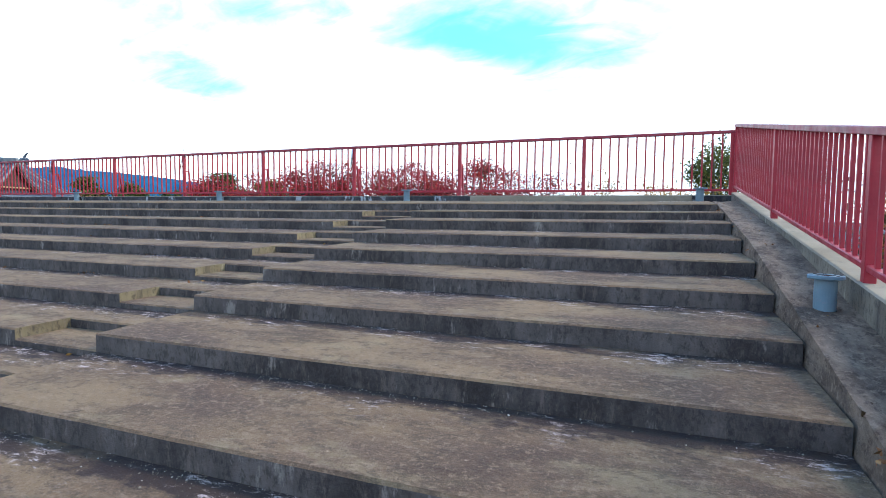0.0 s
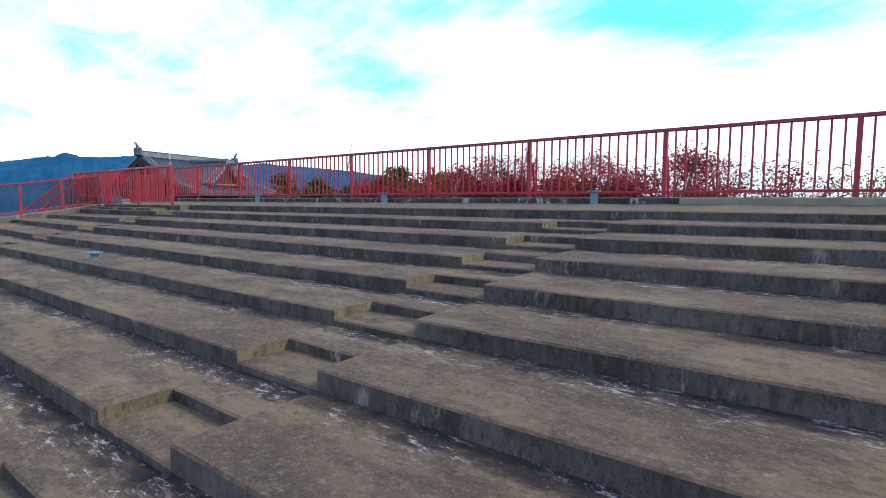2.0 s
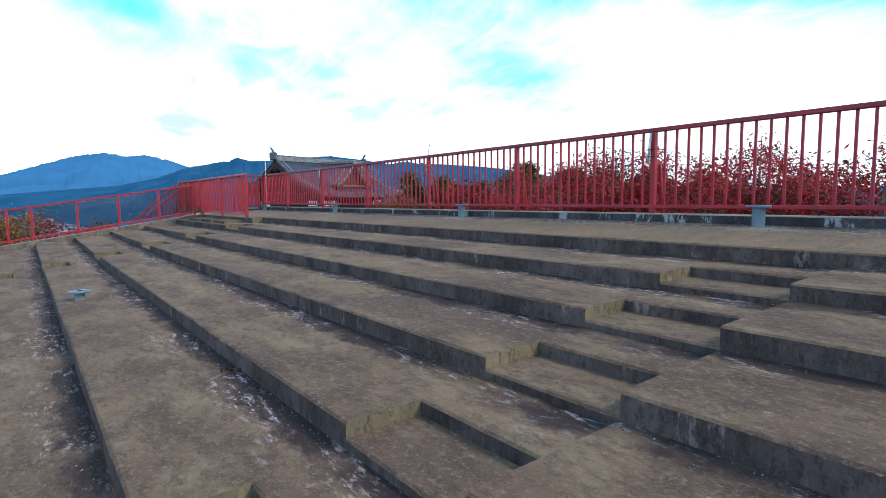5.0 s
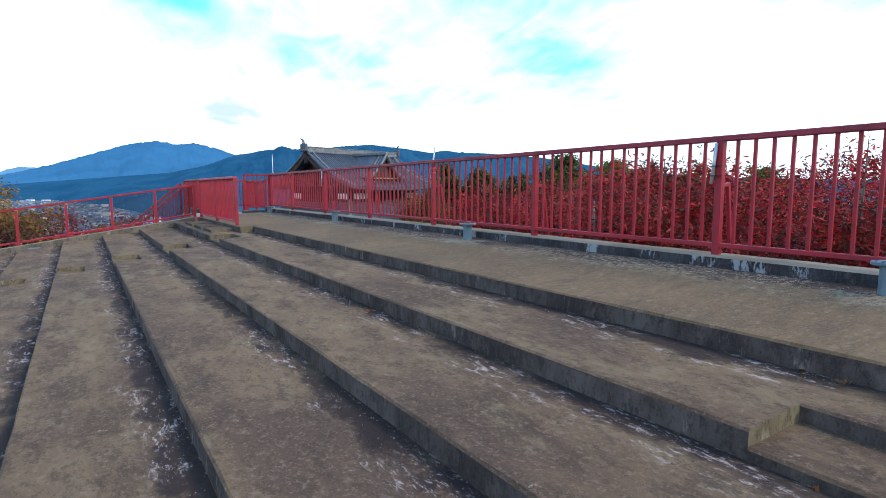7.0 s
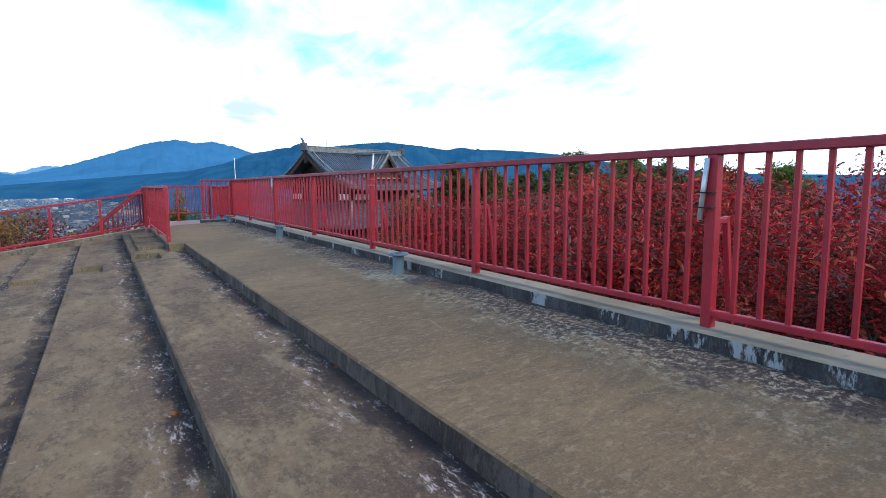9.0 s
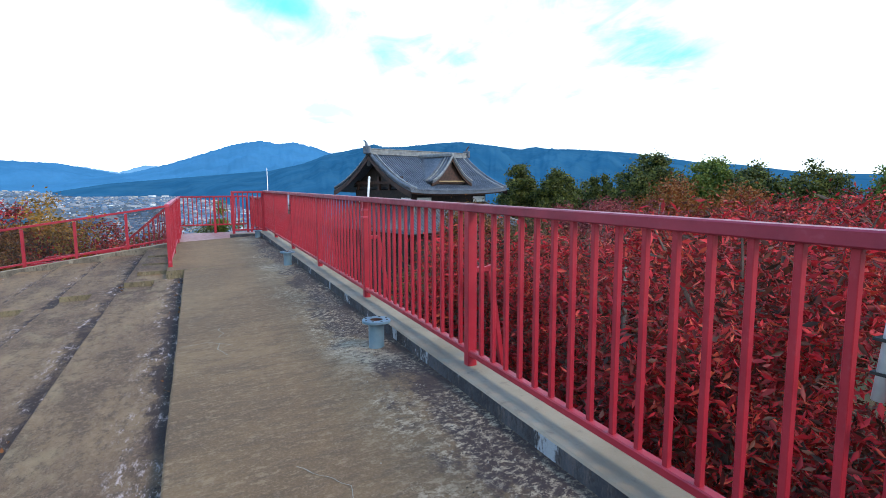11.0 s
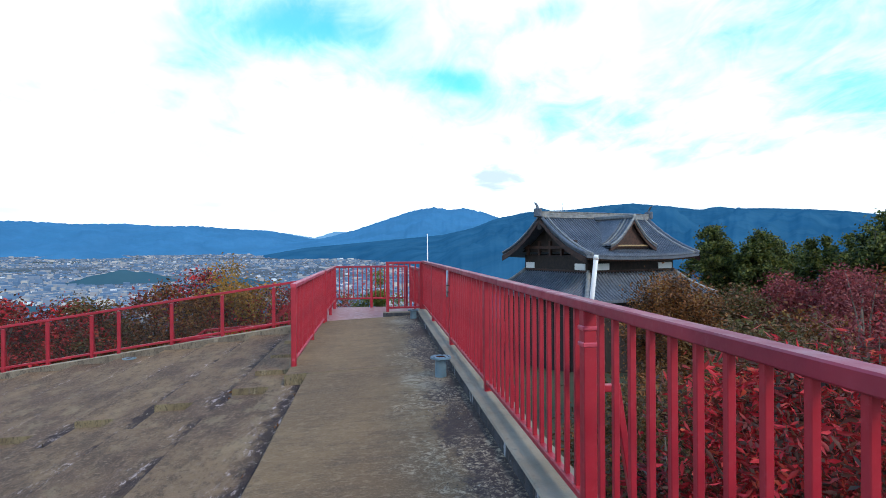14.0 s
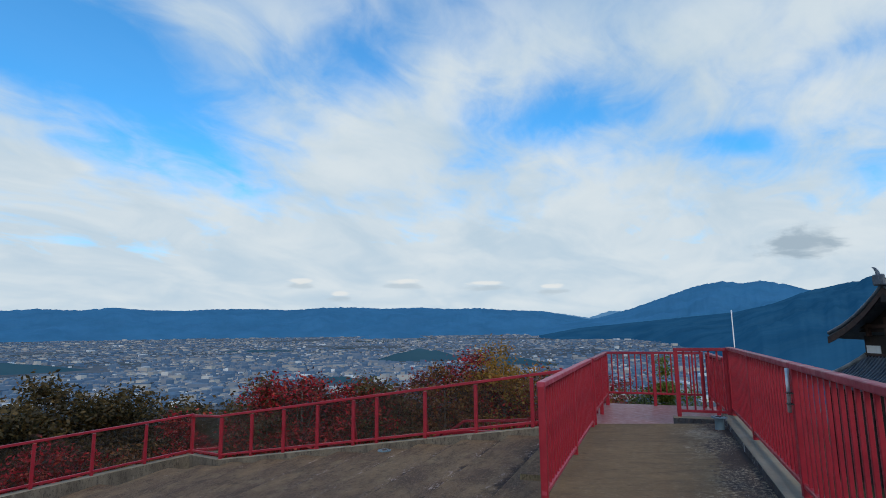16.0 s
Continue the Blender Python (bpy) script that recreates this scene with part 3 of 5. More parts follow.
# sloping gutter at the open end of the steps
vs, fs, mi = [], [], []
ny = 60
for i in range(ny + 1):
    y = 0.0 - 15.5 * i / ny
    z = min(-0.05, 0.32 + 0.1766 * y, 0.067 + 0.123 * y)
    for j in range(5):
        x = X_R - 0.02 + 0.42 * j / 4
        vs.append((x + (0.012 if j == 1 else 0.0) - (0.07 if j == 1 else 0.0), y, z + 0.02 * noise.noise((x * 6, y * 3, 0)) - 0.01 * (j == 2) + 0.035 - (0.45 if j == 0 else 0.0)))
for i in range(ny):
    for j in range(4):
        a = i * 5 + j
        fs.append((a, a + 5, a + 6, a + 1))
tagged(new("gutter", mesh_of("gutter", vs, fs, [M_DIRT])), "dirt-covered sloping concrete gutter", "gutter", kind="structure")


def kerb(name, a, b, width, inner, height, label, depth=0.9, side=None):
    """A concrete upstand from a to b (tops); inner: unit vector towards the steps."""
    a, b, inner = Vector(a), Vector(b), Vector(inner)
    d = b - a
    n = max(2, int(d.length / 0.3))
    vs, fs, mi = [], [], []
    for i in range(n + 1):
        p = a + d * i / n
        w = 0.004 * noise.noise(p * 2.3)
        up = Vector((0, 0, 1))
        q = p + inner * (width / 2 + w)
        r = p - inner * (width / 2)
        vs += [q - up * depth, q - up * 0.01, q - inner * 0.012 + up * w, r + up * w, r - up * depth]
    for i in range(n):
        s, t = 5 * i, 5 * (i + 1)
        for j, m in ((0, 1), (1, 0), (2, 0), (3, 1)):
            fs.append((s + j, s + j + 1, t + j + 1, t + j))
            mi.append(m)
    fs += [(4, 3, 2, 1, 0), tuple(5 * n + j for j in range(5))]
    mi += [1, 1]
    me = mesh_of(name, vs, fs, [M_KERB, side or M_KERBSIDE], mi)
    bm = bmesh.new()
    bm.from_mesh(me)
    bmesh.ops.recalc_face_normals(bm, faces=bm.faces)
    bm.to_mesh(me)
    bm.free()
    return tagged(new(name, me), label, "kerb", kind="structure")


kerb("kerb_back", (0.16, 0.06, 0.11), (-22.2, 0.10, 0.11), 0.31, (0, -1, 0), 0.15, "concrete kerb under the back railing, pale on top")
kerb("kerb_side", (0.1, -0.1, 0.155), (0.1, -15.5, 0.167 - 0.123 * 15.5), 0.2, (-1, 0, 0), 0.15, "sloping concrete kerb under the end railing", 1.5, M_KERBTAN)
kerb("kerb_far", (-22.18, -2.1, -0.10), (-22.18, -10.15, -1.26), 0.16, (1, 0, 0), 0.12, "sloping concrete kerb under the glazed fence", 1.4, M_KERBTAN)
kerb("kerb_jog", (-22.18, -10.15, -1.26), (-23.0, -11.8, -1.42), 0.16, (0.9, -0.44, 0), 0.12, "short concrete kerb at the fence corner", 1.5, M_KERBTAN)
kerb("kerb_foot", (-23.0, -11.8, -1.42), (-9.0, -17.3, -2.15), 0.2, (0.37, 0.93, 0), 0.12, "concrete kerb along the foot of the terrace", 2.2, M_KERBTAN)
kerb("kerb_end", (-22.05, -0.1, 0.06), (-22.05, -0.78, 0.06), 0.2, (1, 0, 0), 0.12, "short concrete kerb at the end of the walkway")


tagged(new("kerb_patch", shared_box((-4.7, -0.165, -0.06), (-0.62, -0.098, 0.098), M_KERB)), "pale newer concrete facing along the foot of the kerb", "kerb", kind="structure")


# ---- railings ----
def shared(bm, name, material):
    me = bpy.data.meshes.new(name)
    bm.to_mesh(me)
    bm.free()
    me.materials.append(material)
    return me


BAL, POST = 0.027, 0.066
POST_ME = {}


def post_mesh(h, w=POST):
    key = (round(h, 3), w)
    if key not in POST_ME:
        POST_ME[key] = shared(box_bm((-w / 2, -w / 2, 0), (w / 2, w / 2, h), 0.005), "post", M_RED)
    return POST_ME[key]


BAL_ME = {}


def bal_mesh(h):
    key = round(h, 3)
    if key not in BAL_ME:
        BAL_ME[key] = shared(box_bm((-BAL / 2, -BAL / 2, 0), (BAL / 2, BAL / 2, h), 0.003), "baluster", M_RED)
    return BAL_ME[key]


def railing(label, a, b, posts, gaps, height, low=0.07, overhang=0.035, mat=None, group="", top=(0.078, 0.052), taper=0.0):
    """A railing whose feet run from a to b. posts: distances along it; gaps: baluster spaces per bay."""
    a, b = Vector(a), Vector(b)
    d = b - a
    flat = Vector((d.x, d.y, 0)).length
    ang = math.degrees(math.atan2(d.y, d.x))
    ob = tagged(new("railing"), label, "railing", group)
    slope = d.z / flat

    def at(s):
        return a + d * (s / flat)

    up = Vector((0, 0, 1))
    rails = []
    dirn = d.normalized()
    for nm, h, w, t in (("top_rail", height - top[1] / 2, top[0], top[1]), ("bottom_rail", low + 0.02, 0.05, 0.042)):
        fall = taper if nm == "top_rail" else 0.0
        p, q = at(posts[0]) + up * (h - fall * posts[0]) - dirn * overhang, at(posts[-1]) + up * (h - fall * posts[-1]) + dirn * overhang
        part(nm, bar_bm(p, q, w, t, 0.006), mat or (M_RAIL if nm == "top_rail" else M_RED), ob)
    for s in posts:
        p = at(s)
        child("post", post_mesh(height - top[1] - taper * s + 0.025), ob, m=pose(p.x, p.y, p.z - 0.015, 0, 0, ang))
    for s0, s1 in zip(posts, posts[1:]):
        for i in range(1, gaps):
            sb = s0 + (s1 - s0) * i / gaps
            p = at(sb)
            child("baluster", bal_mesh(round(height - top[1] - low - 0.012 - taper * sb, 2 if taper else 4)), ob, m=pose(p.x, p.y, p.z + low + 0.03, 0, 0, ang))
    return ob


BACK_POSTS = [2.5 * i for i in range(9)] + [22.05]
back = railing("long crimson-painted steel railing with square balusters on the back kerb", (0.0, 0.035, 0.11), (-22.05, 0.12, 0.11), BACK_POSTS, 16, 1.115, taper=0.0022)
for i in range(2, 8):
    x = -2.5 * i - 0.002
    off = -0.00386 * x
    part("brace_arm", bar_bm((x, 0.06 + off, 0.76), (x, 0.175 + off, 0.76), 0.036, 0.036, 0.004), M_RED, back)
    part("brace", bar_bm((x, 0.175 + off, 0.785), (x, 0.31 + off, -0.1), 0.036, 0.036, 0.004, (0, 1, 0)), M_RED, back)
for zc in (0.98, 1.06):
    part("clamp", box_bm((-12.538, 0.043, zc - 0.012), (-12.462, 0.122, zc + 0.012), 0.005), M_RED_OLD, back)

railing("sloping crimson steel railing down the open end of the terrace", (0.06, 0.0, 0.167), (0.06, -9.8, 0.167 - 0.123 * 9.8), [0.0, 3.6, 6.67, 9.7], 22, 1.16, taper=0.033)
railing("sloping crimson steel railing down the open end of the terrace", (0.06, -9.8, 0.167 - 0.123 * 9.8), (0.06, -15.3, 0.167 - 0.123 * 15.3), [0.0, 2.75, 5.45], 18, 0.86)
gate = railing("faded crimson railing panel with vertical bars beside the aisle", (-17.35, -2.02, -0.09), (-21.6, -2.02, -0.09), [0.0, 2.1, 4.2], 14, 1.09, mat=M_RED_OLD)
railing("crimson railing across the end of the walkway", (-22.08, 0.06, 0.06), (-22.08, -0.68, 0.06), [0.0, 0.74], 6, 1.1)
railing("crimson railing around the red landing", (-24.6, -2.0, -0.1), (-24.6, -0.1, -0.1), [0.0, 0.95, 1.88], 8, 1.1, 0.22, group="landing railings")
railing("crimson railing along the side of the red landing", (-21.75, -2.0, -0.1), (-24.5, -2.0, -0.1), [0.0, 1.35, 2.7], 10, 1.1, 0.2, group="landing railings")
railing("crimson railing along the side of the red landing", (-22.5, 0.07, -0.1), (-24.55, -0.02, -0.1), [0.0, 1.0, 2.0], 9, 1.09, 0.2, group="landing railings")


def sloped_chain(label, pts, height, gap):
    """Railing over several flights: pts are the feet of its top corners."""
    ob = tagged(new("stair_railing"), label, "railing")
    up = Vector((0, 0, 1))
    for p, q in zip(pts, pts[1:]):
        p, q = Vector(p), Vector(q)
        for h, w in ((height, 0.06), (0.12, 0.045)):
            part("rail", bar_bm(p + up * h, q + up * h, w, w, 0.005), M_RED, ob)
        n = max(2, int((q - p).length / gap))
        for i in range(n + 1):
            r = p.lerp(q, i / n)
            w = 0.05 if i in (0, n) else 0.024
            part("baluster" if w < 0.03 else "post", box_bm((r.x - w / 2, r.y - w / 2, r.z + (0.1 if w < 0.03 else -0.9)), (r.x + w / 2, r.y + w / 2, r.z + height), 0.003), M_RED, ob)
    return ob


for dx in (0.0, -1.5):
    sloped_chain("crimson stair railing going down outside the fence", [(-23.2 + dx, -2.1, -0.1), (-23.2 + dx, -3.7, -1.5), (-23.2 + dx, -5.3, -1.6), (-23.2 + dx, -7.6, -3.2)], 0.98, 0.16)
# stair outside the fence
vs, fs, mi = [], [], []
for i in range(9):
    prism(vs, fs, mi, -24.6, -23.3, -2.0 - 0.19 * i, -0.12 - 0.165 * (i + 1), -2.0 - 0.19 * (i + 1) - 0.02, -0.125 - 0.165 * (i + 1), -3.4, 0)
prism(vs, fs, mi, -24.6, -23.3, -3.7, -1.62, -5.35, -1.63, -3.6, 0)
for i in range(10):
    prism(vs, fs, mi, -24.6, -23.3, -5.33 - 0.23 * i, -1.62 - 0.165 * (i + 1), -5.33 - 0.23 * (i + 1) - 0.02, -1.625 - 0.165 * (i + 1), -5.2, 0)
tagged(new("outer_stair", mesh_of("outer_stair", vs, fs, [M_TREAD, M_RISER, M_CHEEK], mi)), "concrete stair going down outside the fence", "stair", kind="structure")
bm = box_bm((-24.75, -2.15, -0.42), (-21.853, 0.1, -0.105), 0.01)
me = shared(bm, "landing", M_FLOOR_RED)
tagged(new("landing", me), "worn red-painted landing floor at the end of the walkway", "landing", kind="structure")
tagged(new("landing_support", shared(box_bm((-24.6, -2.0, -7.0), (-22.2, 0.0, -0.42)), "landing_support", M_RISER)), "plain concrete support under the landing", "wall", kind="structure")


def glazed_fence(label, a, b, places, height, group):
    a, b = Vector(a), Vector(b)
    ob = tagged(new("glazed_fence"), label, "fence", group)
    up = Vector((0, 0, 1))
    d = b - a
    dirn = d.normalized()
    side = Vector((-d.y, d.x, 0)).normalized()
    part("top_rail", bar_bm(a + up * (height - 0.025) - dirn * 0.03, b + up * (height - 0.025) + dirn * 0.03, 0.07, 0.05, 0.006), M_RED, ob)
    part("bottom_rail", bar_bm(a + up * 0.08, b + up * 0.08, 0.05, 0.045, 0.005), M_RED, ob)
    ang = math.degrees(math.atan2(d.y, d.x))
    bays = len(places) - 1
    for i, f in enumerate(places):
        p = a + d * f
        child("post", post_mesh(height - 0.05, 0.062), ob, m=pose(p.x, p.y, p.z - 0.02, 0, 0, ang))
        if i < bays:
            q = a + d * places[i + 1]
            p2, q2 = p + dirn * 0.04, q - dirn * 0.04
            vs = []
            for s in (-0.003, 0.003):
                vs += [p2 + up * 0.11 + side * s, q2 + up * 0.11 + side * s, q2 + up * (height - 0.05) + side * s, p2 + up * (height - 0.05) + side * s]
            fs = [(3, 2, 1, 0), (4, 5, 6, 7), (0, 1, 5, 4), (1, 2, 6, 5), (2, 3, 7, 6), (3, 0, 4, 7)]
            pn = child("panel", mesh_of("panel", vs, fs, M_ACRYL), ob, "clear smoky acrylic panel")
            pn.visible_shadow = False
            if i % 2 == 1:
                part("brace", bar_bm(p - side * 0.02 + up * 0.62, p - side * 0.16 + up * -0.02, 0.03, 0.03, 0.003, (1, 0, 0)), M_RED, ob)
    return ob


glazed_fence("crimson steel fence with clear acrylic panels on a sloping kerb", (-22.18, -2.1, -0.10), (-22.18, -10.15, -1.255), [(-2.1 - y) / 8.05 for y in (-2.1, -3.13, -4.2, -5.23, -6.28, -6.81, -7.66, -8.5, -9.33, -10.15)], 0.945, "glazed fences")
glazed_fence("crimson steel fence with clear acrylic panels at the corner", (-22.2, -10.19, -1.26), (-22.98, -11.75, -1.42), [0.0, 1.0], 0.93, "glazed fences")
glazed_fence("crimson steel fence with clear acrylic panels below the terrace", (-23.0, -11.8, -1.42), (-9.0, -17.3, -2.15), [i / 14 for i in range(15)], 0.95, "glazed fences")


# ---- flanged pipe stubs ----
def ring(bm, r0, r1, z0, z1, seg=24):
    """A ring with a hole: outer radius r1, inner r0."""
    vv = [[bm.verts.new((r * math.cos(2 * math.pi * s / seg), r * math.sin(2 * math.pi * s / seg), z)) for s in range(seg)] for r, z in ((r1, z0), (r1, z1), (r0, z1), (r0, z0))]
    for k in range(4):
        p, q = vv[k], vv[(k + 1) % 4]
        for s in range(seg):
            t = (s + 1) % seg
            bm.faces.new((p[s], p[t], q[t], q[s]))


def pipe_stub(x, y, z, h, r=0.058, rf=0.108, label="blue-grey flanged steel pipe stub with a rusty bore", turn=0):
    ob = tagged(new("pipe_stub"), label, "pipe", "pipe stubs")
    bm = bmesh.new()
    ring(bm, r * 0.85, r, -0.02, h - 0.01)
    part("pipe", bm, M_STEEL, ob)
    bm = bmesh.new()
    ring(bm, r * 0.86, rf, h - 0.024, h)
    bmesh.ops.bevel(bm, geom=[e for e in bm.edges if abs(e.verts[0].co.z - e.verts[1].co.z) < 1e-6 and e.verts[0].co.xy.length > rf * 0.99 and e.verts[1].co.xy.length > rf * 0.99], offset=0.004, segments=1, affect="EDGES")
    flange = part("flange", bm, M_STEEL, ob)
    bm = bmesh.new()
    ring(bm, r * 0.80, r * 0.853, 0.0, h - 0.004)
    part("rusty_bore", bm, M_RUST, ob, "rust-brown inside of the pipe")
    # dark disc across the bore, in place of the shade deep inside it
    bm = bmesh.new()
    bmesh.ops.create_circle(bm, cap_ends=True, segments=20, radius=r * 0.86, matrix=Matrix.Translation((0, 0, h - 0.14 if h > 0.2 else 0.02)))
    part("bore_shade_disc", bm, M_HOLE, ob, "dark disc standing for the shade deep in the bore")
    # bolt holes as near-black discs, their inner shade given by colour
    for i in range(8):
        a = 2 * math.pi * (i + 0.5) / 8
        bm = bmesh.new()
        bmesh.ops.create_cone(bm, cap_ends=True, segments=10, radius1=0.0095, radius2=0.0095, depth=0.004, matrix=Matrix.Translation((0.083 * math.cos(a) * rf / 0.108, 0.083 * math.sin(a) * rf / 0.108, h + 0.0005)))
        part("bolt_hole", bm, M_HOLE, flange)
    ob.matrix_basis = pose(x, y, z, 0, 0, turn)
    return ob


for px, tn in ((-6.05, 10), (-11.03, 33), (-16.1, 5), (-0.5, 50)):
    pipe_stub(px, -0.27 if px > -12 else -0.22, -0.012, 0.24, 0.064, 0.118, turn=tn)
pipe_stub(-21.3, -0.17, -0.012, 0.2, 0.064, 0.112, turn=70)
pipe_stub(-0.16, -6.68, -0.835, 0.215, 0.062, 0.1, turn=15)
pipe_stub(-21.87, -5.95, edge_z(5) + 0.065, 0.05, 0.07, 0.13, "low blue-grey flanged pipe stub at the foot of the fence", 40)
pipe_stub(-11.52, -6.0, edge_z(5) + 0.005, 0.115, 0.06, 0.12, "short blue-grey flanged pipe stub on a step", 20)

def crack(points, width):
    """A filled hairline crack in the walkway: a thin pale strip lying on the concrete."""
    vs, fs = [], []
    n = 14
    line = []
    for p, q in zip(points, points[1:]):
        for i in range(n):
            f = i / n
            x, y = p[0] + (q[0] - p[0]) * f, p[1] + (q[1] - p[1]) * f
            line.append((x + 0.018 * noise.noise((x * 9, y * 9, 0)), y + 0.018 * noise.noise((x * 9, y * 9, 7))))
    for i, (x, y) in enumerate(line):
        x2, y2 = line[min(i + 1, len(line) - 1)]
        x1, y1 = line[max(i - 1, 0)]
        d = Vector((x2 - x1, y2 - y1, 0)).normalized()
        w = width * (0.6 + 0.8 * abs(noise.noise((x * 14, y * 14, 2))))
        z = 0.012 + (Z0 - 0.012) * (y / Y0) + 0.003
        vs += [(x - d.y * w, y + d.x * w, z), (x + d.y * w, y - d.x * w, z)]
    for i in range(len(line) - 1):
        fs.append((2 * i, 2 * i + 1, 2 * i + 3, 2 * i + 2))
    return tagged(new("crack", mesh_of("crack", vs, fs, M_CRACK)), "pale filled crack in the walkway concrete", "crack", "walkway cracks", kind="structure")


M_CRACK = plain("pale_crack_filler", (0.2, 0.17, 0.13), (0.28, 0.24, 0.185), 20, 0.9)
crack([(-12.45, -1.42), (-12.37, -1.44), (-12.2, -1.40), (-12.1, -1.45)], 0.004)
crack([(-11.97, -1.76), (-11.96, -1.6), (-11.975, -1.544), (-11.88, -1.45), (-11.76, -1.34)], 0.004)
crack([(-11.88, -1.45), (-11.7, -1.47), (-11.6, -1.43), (-11.48, -1.40)], 0.004)
crack([(-9.4, -1.2), (-9.1, -1.0), (-8.8, -1.05), (-8.3, -0.85)], 0.003)

# ---- small fittings on the railings ----
pole = tagged(new("white_pole"), "leaning white plastic pole tied behind the railing", "pole")
tube("pole_tube", [(-12.73, 0.15, 0.74), (-12.555, 0.15, 1.40)], [0.012, 0.012], M_WHITE_PIPE, pole)
tube("cap", [(-12.556, 0.15, 1.395), (-12.552, 0.15, 1.415)], [0.0135, 0.011], M_WHITE_PIPE, pole)
part("strap", box_bm((-12.73, 0.118, 0.87), (-12.54, 0.178, 0.885), 0.004), M_RUST, pole, "dark strap round the pole")


def conduit(x):
    ob = tagged(new("conduit"), "short grey conduit strapped to a railing post", "conduit", "conduits")
    y = 0.035 - 0.00386 * x - 0.055
    tube("conduit_tube", [(x - 0.05, y, 0.77), (x - 0.015, y, 1.14)], [0.016, 0.016], M_GALV, ob)
    for z in (0.84, 0.93):
        part("cable_tie", box_bm((x - 0.065, y - 0.02, z), (x + 0.036, y + 0.025, z + 0.008)), M_HOLE, ob)
    return ob


conduit(-7.5)
conduit(-17.5)
ant = tagged(new("antenna_rod"), "thin pale rod standing at the end of the railing", "rod")
tube("rod", [(-22.13, 0.22, 0.1), (-22.12, 0.21, 1.77)], [0.012, 0.009], M_WHITE_PIPE, ant)
tube("cable", [(-22.13, 0.20, 1.0), (-22.19, 0.21, 0.6), (-22.15, 0.20, 0.1)], [0.008] * 3, M_GALV, ant)


# ---- ground, city and mountains ----
def ground_z(x, y):
    r = math.hypot(x + 11, y + 6)
    back = max(0.0, min(1.0, (y + 2) / 10))
    pts = ((0, -3.4), (14, -3.6), (22, -6.5), (45, -11), (120, -24), (400, -55), (1500, -52), (3600, -30), (9000, -30))
    z = pts[-1][1]
    for (r0, z0), (r1, z1) in zip(pts, pts[1:]):
        if r <= r1:
            z = z0 + (z1 - z0) * (r - r0) / (r1 - r0)
            break
    if r < 400:
        z += 0.5 * noise.noise((x * 0.12, y * 0.12, 0)) * min(1, r / 20)
        z += back * max(0.0, 1 - abs(r - 60) / 60) * 4.0
    return z


vs, fs = [], []
rings = [0, 6, 12, 16, 20, 26, 34, 45, 60, 85, 120, 180, 270, 400, 700, 1300, 2300, 3600, 4900]
seg = 96
for r in rings:
    for s in range(seg):
        a = 2 * math.pi * s / seg
        x, y = -11 + r * math.sin(a), -6 + r * math.cos(a)
        vs.append((x, y, ground_z(x, y)))
mi = []
for i in range(len(rings) - 1):
    for s in range(seg):
        t = (s + 1) % seg
        fs.append((i * seg + s, i * seg + t, (i + 1) * seg + t, (i + 1) * seg + s)[::-1])
        mi.append(1 if rings[i] >= 400 else 0)
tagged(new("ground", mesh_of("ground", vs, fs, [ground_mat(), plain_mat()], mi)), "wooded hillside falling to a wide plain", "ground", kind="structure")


def at_bearing(yaw, dist, ox=-11.0, oy=-1.0):
    """Yaw in degrees from +y, to the left."""
    a = radians(yaw)
    return ox - dist * math.sin(a), oy + dist * math.cos(a)


def range_mesh(name, profile, near, far, mat, label, rough=0.12, seed=0, near_left=None):
    """A forested range: profile gives (yaw, height angle) of its skyline."""
    yaws = np.linspace(profile[0][0], profile[-1][0], int(abs(profile[-1][0] - profile[0][0]) * 9) + 2)
    el = np.interp(yaws, [p[0] for p in profile], [p[1] for p in profile])
    rows = 26
    vs, fs = [], []
    for j in range(rows + 1):
        f = j / rows
        for yw, e in zip(yaws, el):
            n0 = near if near_left is None else near + (near_left - near) * min(1.0, max(0.0, (yw - 81) / 11))
            dist = n0 + (far - n0) * f
            top = 1.4 + far * math.tan(radians(e))
            n1 = noise.fractal((yw * 0.28 + seed, f * 3.0, seed), 1.0, 2.0, 5)
            n2 = noise.fractal((yw * 2.2 + seed, f * 2.0, seed + 3), 1.0, 2.0, 3)
            g = f ** 0.8
            z = -58 + (top + 58) * g
            z += (top + 58) * 0.16 * n1 * math.sin(math.pi * f) + (top + 58) * rough * 0.25 * n2 * math.sin(math.pi * min(f, 0.75))
            z += far * (0.00035 * n2 + 0.0005 * noise.noise((yw * 9.0, f * 5.0, seed))) * f ** 4
            x, y = at_bearing(yw, dist)
            vs.append((x, y, z))
    m = len(yaws)
    for j in range(rows):
        for i in range(m - 1):
            a = j * m + i
            fs.append((a, a + 1, a + m + 1, a + m))
    me = mesh_of(name, vs, fs, mat)
    me.polygons.foreach_set("use_smooth", [True] * len(me.polygons))
    return tagged(new(name, me), label, "mountains", kind="structure")


